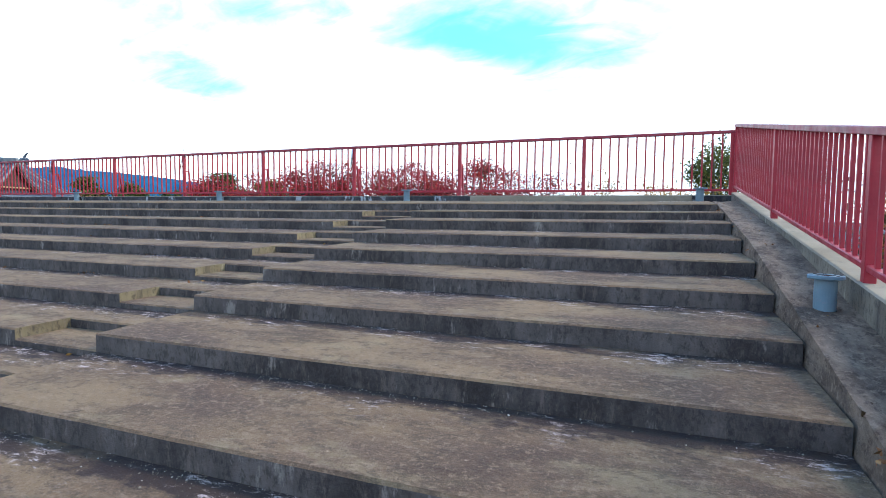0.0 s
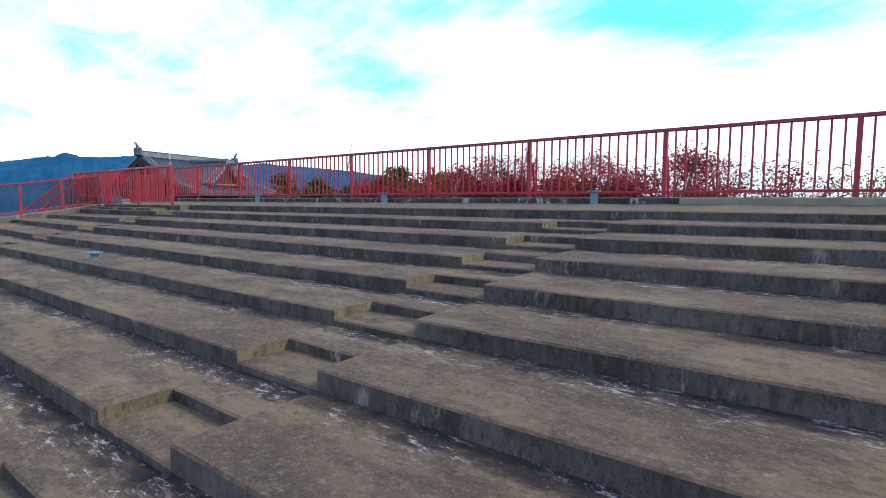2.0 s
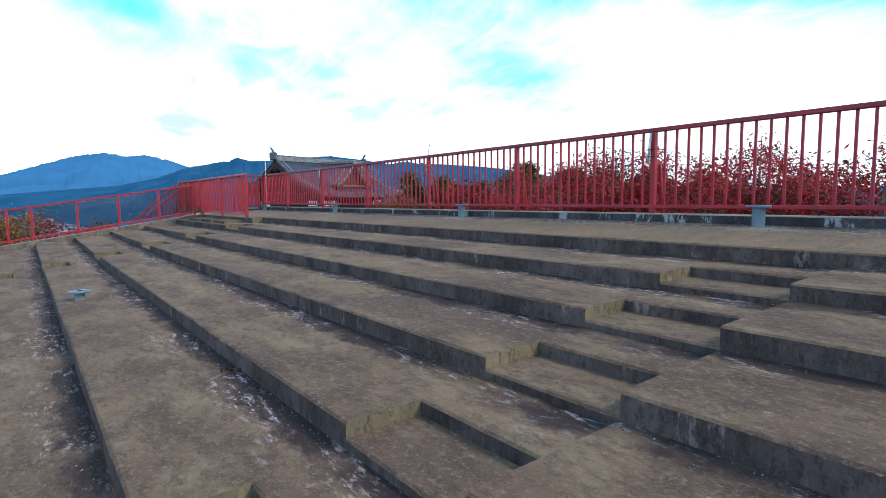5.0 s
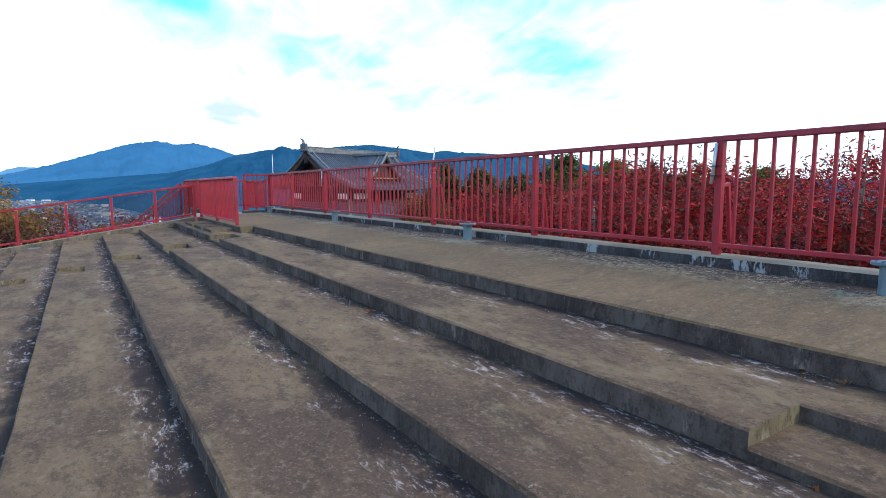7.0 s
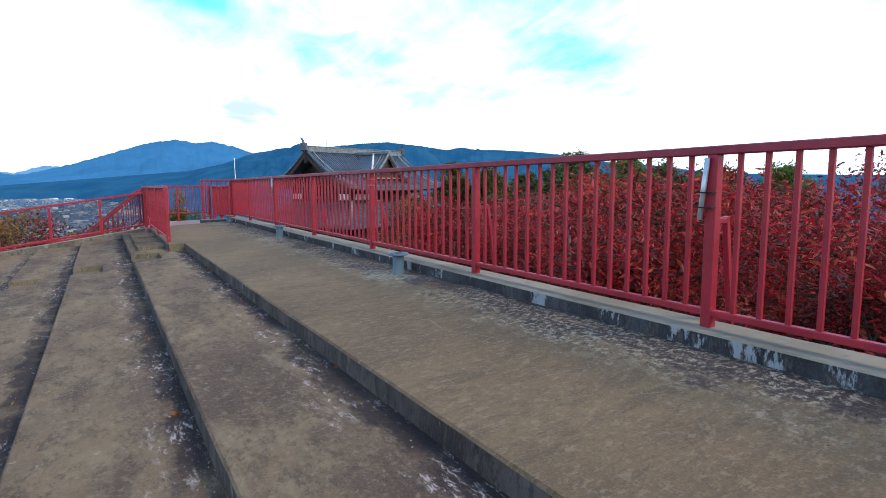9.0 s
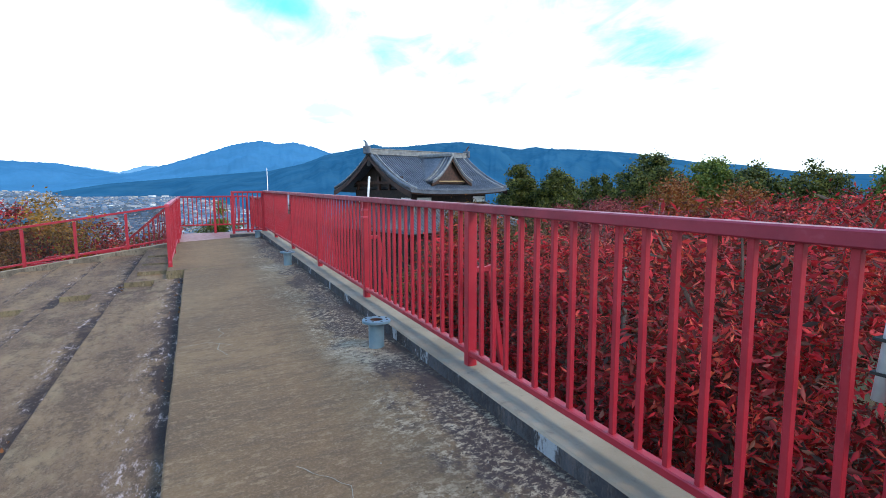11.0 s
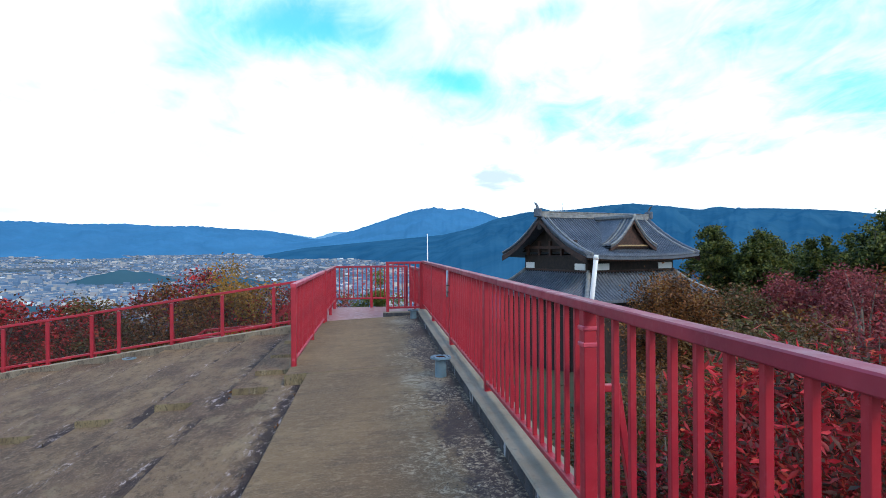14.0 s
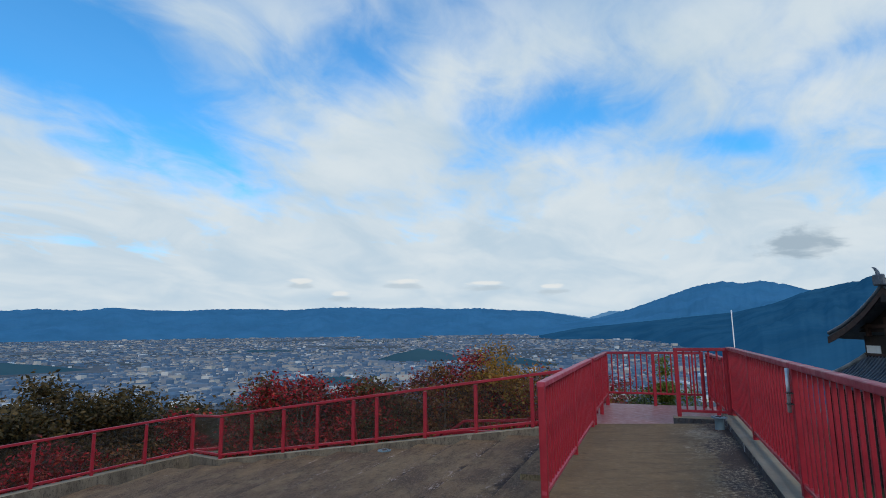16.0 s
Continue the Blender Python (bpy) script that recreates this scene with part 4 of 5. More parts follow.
# glow colour and strength stand in for the blue air before each range
H_FAR = hill_mat("far_hills_haze_glow", (0.02, 0.05, 0.10), (0.03, 0.07, 0.13), (0.2, 0.5, 0.85), 0.9)
H_MID = hill_mat("mountain_forest_haze_glow", (0.014, 0.045, 0.085), (0.022, 0.06, 0.11), (0.055, 0.27, 0.62), 0.78)
H_NEAR = hill_mat("near_forest_haze_glow", (0.010, 0.032, 0.055), (0.022, 0.058, 0.085), (0.016, 0.15, 0.39), 0.6)
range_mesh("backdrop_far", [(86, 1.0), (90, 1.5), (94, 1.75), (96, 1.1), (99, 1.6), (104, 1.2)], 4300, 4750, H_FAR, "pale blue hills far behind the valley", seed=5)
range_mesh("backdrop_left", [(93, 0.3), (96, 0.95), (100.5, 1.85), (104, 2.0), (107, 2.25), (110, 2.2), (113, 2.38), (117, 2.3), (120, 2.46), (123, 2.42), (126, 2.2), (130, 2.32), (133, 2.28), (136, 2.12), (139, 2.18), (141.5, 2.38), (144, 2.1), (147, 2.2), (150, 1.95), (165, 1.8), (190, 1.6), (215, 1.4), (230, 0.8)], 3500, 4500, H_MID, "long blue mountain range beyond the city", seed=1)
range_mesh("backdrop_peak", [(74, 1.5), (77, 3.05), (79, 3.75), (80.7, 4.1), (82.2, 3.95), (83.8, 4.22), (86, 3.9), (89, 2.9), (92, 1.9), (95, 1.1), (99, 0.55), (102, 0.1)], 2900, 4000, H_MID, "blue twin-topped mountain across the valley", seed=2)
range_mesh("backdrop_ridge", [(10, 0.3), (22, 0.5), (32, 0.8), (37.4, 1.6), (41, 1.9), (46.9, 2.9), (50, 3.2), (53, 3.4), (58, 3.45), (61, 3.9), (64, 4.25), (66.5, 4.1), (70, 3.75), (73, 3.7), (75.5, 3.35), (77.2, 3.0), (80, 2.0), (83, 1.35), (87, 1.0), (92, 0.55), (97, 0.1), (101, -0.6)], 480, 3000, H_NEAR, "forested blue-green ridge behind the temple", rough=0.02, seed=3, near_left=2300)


def mound(name, yaw, dist, half, height, mat, label, squash=0.6):
    cx, cy = at_bearing(yaw, dist)
    vs, fs = [], []
    n, m = 12, 40
    ax = radians(yaw)
    for i in range(n + 1):
        f = i / n
        for s in range(m):
            a = 2 * math.pi * s / m
            u, v = half * f * math.cos(a), half * squash * f * math.sin(a)
            x = cx + u * math.cos(ax) + v * math.sin(ax)
            y = cy + u * math.sin(ax) - v * math.cos(ax)
            z = -57 + height * (math.cos(math.pi * f) * 0.5 + 0.5) * (1 + 0.35 * noise.fractal((u * 0.02, v * 0.02, yaw), 1.0, 2.0, 4))
            vs.append((x, y, z))
    for i in range(n):
        for s in range(m):
            t = (s + 1) % m
            fs.append((i * m + s, (i + 1) * m + s, (i + 1) * m + t, i * m + t))
    me = mesh_of(name, vs, fs, mat)
    me.polygons.foreach_set("use_smooth", [True] * len(me.polygons))
    return tagged(new(name, me), label, "hill", kind="structure")


# wooded city hills, with the blue haze put in as glow
H_HILL = hill_mat("city_forest_haze_glow", (0.014, 0.03, 0.036), (0.026, 0.05, 0.052), (0.045, 0.15, 0.29), 0.65)
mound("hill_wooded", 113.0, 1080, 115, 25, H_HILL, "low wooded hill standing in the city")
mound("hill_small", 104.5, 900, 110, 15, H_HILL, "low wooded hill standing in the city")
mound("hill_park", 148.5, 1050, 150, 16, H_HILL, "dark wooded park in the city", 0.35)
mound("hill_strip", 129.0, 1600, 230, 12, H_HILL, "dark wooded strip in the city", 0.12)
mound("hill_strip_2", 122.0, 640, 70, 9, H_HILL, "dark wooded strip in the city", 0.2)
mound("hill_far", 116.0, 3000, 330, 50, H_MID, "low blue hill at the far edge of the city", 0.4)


def city():
    """Some thousand small houses and blocks on the plain."""
    rng = np.random.default_rng(7)
    base = np.array([(-1, -1, 0), (1, -1, 0), (1, 1, 0), (-1, 1, 0), (-1, -1, 1), (1, -1, 1), (1, 1, 1), (-1, 1, 1)], float)
    quad = np.array([(4, 5, 6, 7), (0, 1, 5, 4), (1, 2, 6, 5), (2, 3, 7, 6), (3, 0, 4, 7)])
    vs, fs, idx = [], [], []
    count = 0
    hills = [(113.0, 1080, 95), (104.5, 900, 85), (148.5, 1050, 120), (122.0, 640, 55)]
    centres = [(*at_bearing(a, b), c) for a, b, c in hills]
    while count < 36000:
        yaw = rng.uniform(84, 156)
        dist = 480 * (3600 / 480) ** (rng.random() ** 0.9)
        x, y = at_bearing(yaw, dist)
        if any(math.hypot(x - a, y - b) < c for a, b, c in centres):
            continue
        if noise.noise((x * 0.0022, y * 0.0022, 4.0)) > 0.32 and rng.random() < 0.85:
            continue
        big = rng.random()
        s = rng.uniform(0.8, 1.8) * (1 + dist / 2800)
        h = rng.uniform(1.8, 3.6)
        if big > 0.92:
            s, h = s * rng.uniform(1.5, 3.2), h * rng.uniform(1.4, 2.4)
        sc = np.array([s * rng.uniform(0.8, 1.9), s * rng.uniform(0.6, 1.0), h])
        a = rng.choice([0.3, 1.87]) + rng.normal(0, 0.12)
        p = base * sc
        q = p.copy()
        q[:, 0] = p[:, 0] * math.cos(a) - p[:, 1] * math.sin(a) + x
        q[:, 1] = p[:, 0] * math.sin(a) + p[:, 1] * math.cos(a) + y
        q[:, 2] += ground_z(x, y) - 1
        vs.append(q)
        fs.append(quad + 8 * count)
        idx += [1, 0, 0, 0, 0]
        count += 1
    k = Mat("city_walls_haze_glow", 0.9, spec=0.2)
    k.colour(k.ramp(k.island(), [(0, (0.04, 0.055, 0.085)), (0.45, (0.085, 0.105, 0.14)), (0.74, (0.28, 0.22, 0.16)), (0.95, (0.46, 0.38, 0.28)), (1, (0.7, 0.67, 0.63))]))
    r = Mat("city_roofs_haze_glow", 0.7, spec=0.3)
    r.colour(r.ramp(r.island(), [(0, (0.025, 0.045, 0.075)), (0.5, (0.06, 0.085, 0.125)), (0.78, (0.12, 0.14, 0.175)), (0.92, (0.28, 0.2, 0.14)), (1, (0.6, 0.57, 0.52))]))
    # blue haze over the city, put in as a faint glow of the houses
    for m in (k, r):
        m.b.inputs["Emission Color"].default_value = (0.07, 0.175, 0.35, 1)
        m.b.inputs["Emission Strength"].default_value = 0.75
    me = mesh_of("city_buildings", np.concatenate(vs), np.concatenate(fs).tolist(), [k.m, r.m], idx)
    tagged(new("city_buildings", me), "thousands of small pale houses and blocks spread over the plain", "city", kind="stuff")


city()


# ---- temple hall ----
def tile_mat():
    k = Mat("grey_roof_tiles", 0.5, spec=0.5)
    c = k.mix(k.step(k.noise(1.2, 5), 0.3, 0.7), (0.058, 0.07, 0.092), (0.10, 0.115, 0.145))
    c = k.mix(k.math("MULTIPLY", k.step(k.noise(9, 5), 0.5, 0.75), 0.5), c, (0.28, 0.28, 0.3))
    k.colour(c)
    return k.m


M_TILE = tile_mat()
M_TILE_PALE = plain("pale_ridge_tiles", (0.13, 0.135, 0.14), (0.24, 0.24, 0.235), 3, 0.55)
M_TIMBER = plain("dark_temple_timber", (0.012, 0.008, 0.007), (0.03, 0.018, 0.014), 4, 0.8)
M_TIMBER_RED = plain("reddish_timber", (0.03, 0.014, 0.010), (0.07, 0.03, 0.02), 4, 0.75)
M_GILT = plain("ochre_timber_edge", (0.3, 0.2, 0.09), (0.4, 0.28, 0.14), 5, 0.6)
M_PLASTER = plain("white_plaster", (0.72, 0.72, 0.72), (0.82, 0.82, 0.8), 2, 0.85)

temple = tagged(new("temple_hall"), "old two-tiered temple hall with grey tiled gable roof and front dormer", "temple")
TW, TD, TE, TR = 11.9, 10.9, 0.68, 3.95       # eave length and depth, eave and ridge height


def T(u, v, z):
    """u along the front eave, v towards the back, from the near eave corner."""
    a = radians(20)
    return Vector((-48.0 - math.sin(a) * u - math.cos(a) * v, 14.2 + math.cos(a) * u - math.sin(a) * v, z))


def roof_curve(f):
    """Height share for f from eave 0 to ridge 1, concave as temple roofs are."""
    return 0.55 * f + 0.45 * max(f, 0.0) ** 2.1


def roof_z(u, f):
    """Eaves lift a little towards the gable ends."""
    e = abs(u / TW - 0.5) * 2
    return TE + (TR - TE) * roof_curve(f) + 0.22 * e ** 3 * (1 - f)


def slope_mesh(back):
    vs, fs = [], []
    nu, nv = 44, 12
    for j in range(nv + 1):
        f = j / nv
        for i in range(nu + 1):
            u = TW * i / nu
            v = TD / 2 * f
            vs.append(T(u, TD - v if back else v, roof_z(u, f)))
    for j in range(nv):
        for i in range(nu):
            a = j * (nu + 1) + i
            q = (a, a + 1, a + nu + 2, a + nu + 1)
            fs.append(q if not back else q[::-1])
    o = len(vs)
    vs += [p - Vector((0, 0, 0.22)) for p in vs[:o]]
    fs += [tuple(o + k for k in q[::-1]) for q in fs[:]]
    for i in range(nu):
        fs.append((i + 1, i, o + i, o + i + 1))
    for j in range(nv):
        for i in (0, nu):
            a, b = j * (nu + 1) + i, (j + 1) * (nu + 1) + i
            fs.append((a, b, o + b, o + a))
    return mesh_of("roof_slope", vs, fs, M_TILE)


child("roof_slope", slope_mesh(False), temple)
child("roof_slope", slope_mesh(True), temple)
# rows of round tiles down the slope, each a rib
for i in range(46):
    u = 0.12 + (TW - 0.24) * i / 45
    pts = [T(u, TD / 2 * f, roof_z(u, f) + 0.03) for f in (-0.006, 0.12, 0.25, 0.4, 0.55, 0.7, 0.85, 0.98)]
    tube("round_tile", pts, [0.065] * 8, M_TILE, temple, sides=6)
# ridge
bm = bmesh.new()
for w, z0, z1 in ((0.5, -0.1, 0.16), (0.34, 0.16, 0.36), (0.42, 0.36, 0.43)):
    b2 = bar_bm(T(-0.1, TD / 2, TR + (z0 + z1) / 2), T(TW + 0.1, TD / 2, TR + (z0 + z1) / 2), w, z1 - z0, 0.02)
    me_t = bpy.data.meshes.new("t")
    b2.to_mesh(me_t)
    b2.free()
    bm.from_mesh(me_t)
    bpy.data.meshes.remove(me_t)
part("ridge", bm, M_TILE_PALE, temple, "tall pale tiled ridge")
for u, lean in ((-0.25, 1), (TW + 0.25, -1)):
    bm = bmesh.new()
    add_box(bm, (-0.14, -0.42, -0.35), (0.14, 0.42, 0.35), 0.08)
    horn, faces = tube_geo([(0, 0, 0.25), (0, 0.05 * lean, 0.5), (0, 0.22 * lean, 0.72), (0, 0.42 * lean, 0.82)], [0.14, 0.11, 0.08, 0.03], 7)
    hv = [bm.verts.new(p) for p in horn]
    for q in faces:
        bm.faces.new([hv[k] for k in q])
    part("ridge_end_tile", bm, M_TILE, temple, "dark carved tile at the ridge end", Matrix.Translation(T(u, TD / 2, TR + 0.3)) @ pose(0, 0, 0, 0, 0, 110))
# verge ridges and bargeboards
for u, s in ((0.0, -1), (TW, 1)):
    for side in (0, 1):
        fs_ = [k / 10 for k in range(11)]
        for off, r, z in ((0.0, 0.13, 0.10), (0.55 * -s, 0.10, 0.12)):
            uu = u + off
            pts = [T(uu, (TD / 2 * f) if side == 0 else TD - TD / 2 * f, roof_z(uu, f) + z) for f in fs_]
            tube("verge_ridge", pts, [r] * 11, M_TILE_PALE if off else M_TILE, temple, sides=8)
        vs, fs = [], []
        for f in fs_:
            p = T(u - 0.12 * -s, (TD / 2 * f) if side == 0 else TD - TD / 2 * f, roof_z(u, f))
            q = T(u + 0.05 * -s * -1, (TD / 2 * f) if side == 0 else TD - TD / 2 * f, roof_z(u, f))
            for a in (p, q):
                vs += [a - Vector((0, 0, 0.16)), a - Vector((0, 0, 0.62 - 0.12 * f))]
        for k in range(10):
            a = 4 * k
            fs += [(a, a + 1, a + 5, a + 4), (a + 2, a + 6, a + 7, a + 3), (a + 1, a + 3, a + 7, a + 5), (a, a + 4, a + 6, a + 2)]
        child("bargeboard", mesh_of("bargeboard", vs, fs, M_TIMBER_RED), temple, "reddish curved gable board")
# gable wall and its hanging ornament
IN = 1.1
for uu in (IN, TW - IN):
    vs, fs, o = [], [], 0
    ring_pts = [T(uu, TD / 2 * f, roof_z(uu, f) - 0.25) for f in (0.25, 0.4, 0.6, 0.8, 1.0)] + [T(uu, TD - TD / 2 * f, roof_z(uu, f) - 0.25) for f in (0.8, 0.6, 0.4, 0.25)]
    vs += ring_pts
    fs.append(tuple(range(o, o + len(ring_pts))))
    child("gable_wall", mesh_of("gable_wall", vs, fs, M_TIMBER), temple)
part("gable_ornament", box_bm((-0.28, -0.06, -0.55), (0.28, 0.06, 0.1), 0.05), M_TIMBER, temple, "dark carved gable pendant", Matrix.Translation(T(-0.05, TD / 2, TR - 0.55)) @ pose(0, 0, 0, 0, 0, 20))
for vv in (2.4, 4.0, 5.45, 6.9, 8.5):
    part("gable_strut", box_bm((-0.12, -0.12, 0), (0.12, 0.12, 1.2), 0.02), M_TIMBER_RED, temple, "", Matrix.Translation(T(IN - 0.1, vv, TE + 0.1)) @ pose(0, 0, 0, 0, 0, 20))
part("gable_beam", bar_bm(T(IN - 0.15, 1.6, TE + 0.75), T(IN - 0.15, TD - 1.6, TE + 0.75), 0.2, 0.26, 0.03), M_TIMBER_RED, temple)
# upper wall with white panels
WI = 1.45
WZ = -0.5
cor = [T(WI, WI, 0), T(TW - WI, WI, 0), T(TW - WI, TD - WI, 0), T(WI, TD - WI, 0)]
for i in range(4):
    p, q = cor[i], cor[(i + 1) % 4]
    part("upper_wall", bar_bm(p + Vector((0, 0, (WZ + TE) / 2)), q + Vector((0, 0, (WZ + TE) / 2)), 0.2, TE - WZ + 0.3, 0.01), M_TIMBER, temple)
    part("wall_beam", bar_bm(p + Vector((0, 0, WZ + 0.08)), q + Vector((0, 0, WZ + 0.08)), 0.34, 0.14, 0.02), M_TIMBER_RED, temple)
for face, spots in ((0, (0.35, 1.95, TW - 2 * WI - 1.75, TW - 2 * WI - 0.2)), (1, (0.2, 1.4, TD - 2 * WI - 1.4, TD - 2 * WI - 0.2))):
    for s0, s1 in (spots[:2], spots[2:]):
        zc = WZ + 0.42
        if face == 0:
            p, q = T(WI + s0, WI - 0.13, zc), T(WI + s1, WI - 0.13, zc)
        else:
            p, q = T(WI - 0.13, WI + s0, zc), T(WI - 0.13, WI + s1, zc)
        part("plaster_panel", bar_bm(p, q, 0.05, 0.5, 0.004), M_PLASTER, temple, "white plaster panel")
# rafter ends under the front and gable eaves
for i in range(44):
    u = 0.2 + (TW - 0.4) * i / 43
    z = roof_z(u, 0) - 0.3
    part("rafter", bar_bm(T(u, 0.06, z), T(u, 1.7, z + 0.45), 0.09, 0.11, 0.0), M_TIMBER_RED, temple)
# dormer gable on the front slope
DU, DV0, DW, DH = 5.6, 1.2, 2.45, 2.3
dz = roof_z(DU, DV0 / (TD / 2)) + 0.28
vs, fs = [], []
for side in (-1, 1):
    o = len(vs)
    for j in range(8):
        f = j / 7
        h = DH * (0.5 * f + 0.5 * f ** 2.0) + 0.12 * (1 - f) ** 3
        for v in (DV0 - 0.35, DV0 + 3.3):
            for t in (0, -0.16):
                vs.append(T(DU + side * DW * (1 - f), v, dz + h + t))
    for j in range(7):
        a, b = o + 4 * j, o + 4 * (j + 1)
        fs += [(a, a + 2, b + 2, b), (a + 1, b + 1, b + 3, a + 3), (a, b, b + 1, a + 1), (a + 2, a + 3, b + 3, b + 2)]
child("dormer_roof", mesh_of("dormer_roof", vs, fs, M_TILE), temple, "small tiled dormer gable")
for side in (-1, 1):
    for v, r, m in ((DV0 - 0.32, 0.09, M_TILE_PALE), (DV0 + 0.15, 0.07, M_TILE), (DV0 + 0.5, 0.07, M_TILE_PALE), (DV0 + 0.85, 0.06, M_TILE)):
        pts = [T(DU + side * DW * (1 - j / 7), v, dz + DH * (0.5 * j / 7 + 0.5 * (j / 7) ** 2) + 0.12 * (1 - j / 7) ** 3 + 0.06) for j in range(8)]
        tube("dormer_verge", pts, [r] * 8, m, temple, sides=6)
    vs, fs = [], []
    for j in range(8):
        f = j / 7
        h = DH * (0.5 * f + 0.5 * f ** 2.0) + 0.12 * (1 - f) ** 3
        for v in (DV0 - 0.3, DV0 - 0.18):
            vs += [T(DU + side * DW * (1 - f), v, dz + h - 0.15), T(DU + side * (DW * (1 - f)), v, dz + h - 0.42)]
    for j in range(7):
        a, b = 4 * j, 4 * (j + 1)
        fs += [(a, a + 1, b + 1, b), (a + 2, b + 2, b + 3, a + 3), (a + 1, a + 3, b + 3, b + 1)]
    child("dormer_board", mesh_of("dormer_board", vs, fs, M_TIMBER_RED), temple, "reddish curved gable board")
vs = [T(DU - DW * 0.8, DV0, dz - 0.1), T(DU + DW * 0.8, DV0, dz - 0.1), T(DU, DV0, dz + DH - 0.3)]
vs += [p + (T(0, 0.2, 0) - T(0, 0, 0)) for p in vs]
child("dormer_face", mesh_of("dormer_face", vs, [(0, 1, 2), (5, 4, 3), (0, 3, 4, 1), (1, 4, 5, 2), (2, 5, 3, 0)], M_TIMBER_RED), temple)
part("dormer_beam", bar_bm(T(DU - DW * 0.72, DV0 - 0.1, dz + 0.12), T(DU + DW * 0.72, DV0 - 0.1, dz + 0.12), 0.12, 0.12, 0.02), M_GILT, temple)
part("dormer_ridge", bar_bm(T(DU, DV0 - 0.4, dz + DH + 0.12), T(DU, TD / 2, dz + DH + 0.12), 0.3, 0.3, 0.05), M_TILE_PALE, temple)
# lower skirt roof and walls
LO, LZ = 1.0, -2.4
inn = [T(WI, WI, WZ), T(TW - WI, WI, WZ), T(TW - WI, TD - WI, WZ), T(WI, TD - WI, WZ)]


def skirt(f, side):
    e = WI - (WI + LO) * f
    z = WZ + (LZ - WZ) * (1 - roof_curve(1 - f))
    c = [T(e, e, z), T(TW - e, e, z), T(TW - e, TD - e, z), T(e, TD - e, z)]
    return c[side], c[(side + 1) % 4]


for side in range(4):
    vs, fs = [], []
    n = 10
    for j in range(n + 1):
        p, q = skirt(j / n, side)
        for a in (p, q):
            vs += [a, a - Vector((0, 0, 0.2))]
    for j in range(n):
        a, b = 4 * j, 4 * (j + 1)
        fs += [(a, b, b + 2, a + 2), (a + 1, a + 3, b + 3, b + 1), (a, a + 1, b + 1, b), (a + 2, b + 2, b + 3, a + 3)]
    fs.append((4 * n, 4 * n + 1, 4 * n + 3, 4 * n + 2))
    child("skirt_roof", mesh_of("skirt_roof", vs, fs, M_TILE), temple, "lower tiled skirt roof")
    if side in (0, 3):
        for i in range(44):
            w = i / 43
            pts = []
            for j in range(0, 9):
                p, q = skirt(j / 8, side)
                p0, q0 = skirt(1.0, side)
                s = (p0.lerp(q0, w) - p).dot((q - p).normalized())
                if 0 <= s <= (q - p).length:
                    pts.append(p + (q - p).normalized() * s + Vector((0, 0, 0.03)))
            if len(pts) > 1:
                tube("round_tile", pts, [0.065] * len(pts), M_TILE, temple, sides=5)
    p, q = skirt(0.0, side)
    p1, q1 = skirt(1.0, side)
    tube("hip_ridge", [skirt(j / 8, side)[0] + Vector((0, 0, 0.1)) for j in range(9)], [0.15] * 9, M_TILE_PALE, temple, sides=8)
    c0, c1 = skirt(0.62, side)
    part("lower_wall", bar_bm(Vector((c0.x, c0.y, -6.2)), Vector((c1.x, c1.y, -6.2)), 0.25, 8.0, 0.0), M_TIMBER, temple, "dark timber lower wall")
    for i in range(7):
        c = c0.lerp(c1, i / 6)
        part("wall_post", box_bm((c.x - 0.19, c.y - 0.19, -9.0), (c.x + 0.19, c.y + 0.19, -2.2), 0.02), M_TIMBER, temple, "dark timber wall post")
    part("wall_beam", bar_bm(Vector((c0.x, c0.y, -3.9)), Vector((c1.x, c1.y, -3.9)), 0.36, 0.22, 0.02), M_TIMBER, temple)
tube("lightning_rod", [T(2.3, TD / 2, TR + 0.5), T(2.3, TD / 2, TR + 1.15)], [0.02, 0.012], M_GALV, temple)


# ---- trees ----
def leaf_mesh(name, centres, spread, count, size, material, rng, squash=0.7, droop=0.35, width=0.22):
    """Many small folded leaves in clumps round the given centres."""
    centres = np.asarray(centres, float)
    n = count
    pick = rng.integers(0, len(centres), n)
    pos = centres[pick] + rng.normal(0, 1, (n, 3)) * np.array([spread, spread, spread * squash])
    d = rng.normal(0, 1, (n, 3))
    d[:, 2] = d[:, 2] * 0.6 - droop
    d /= np.linalg.norm(d, axis=1)[:, None]
    r = rng.normal(0, 1, (n, 3))
    s = np.cross(d, r)
    s /= np.linalg.norm(s, axis=1)[:, None] + 1e-9
    nrm = np.cross(d, s)
    ln = size * rng.uniform(0.6, 1.35, n)[:, None]
    a = pos - d * ln * 0.5
    b = pos + s * ln * width + nrm * ln * 0.07 - d * ln * 0.05
    c = pos + d * ln * 0.5
    e = pos - s * ln * width + nrm * ln * 0.07 - d * ln * 0.05
    vs = np.stack([a, b, c, e], 1).reshape(-1, 3)
    me = bpy.data.meshes.new(name)
    me.vertices.add(4 * n)
    me.vertices.foreach_set("co", vs.ravel())
    me.loops.add(6 * n)
    base = np.arange(n)[:, None] * 4
    me.loops.foreach_set("vertex_index", (base + np.array([[0, 1, 2, 0, 2, 3]])).ravel())
    me.polygons.add(2 * n)
    me.polygons.foreach_set("loop_start", np.arange(2 * n) * 3)
    me.materials.append(material)
    me.update()
    me.validate()
    return me


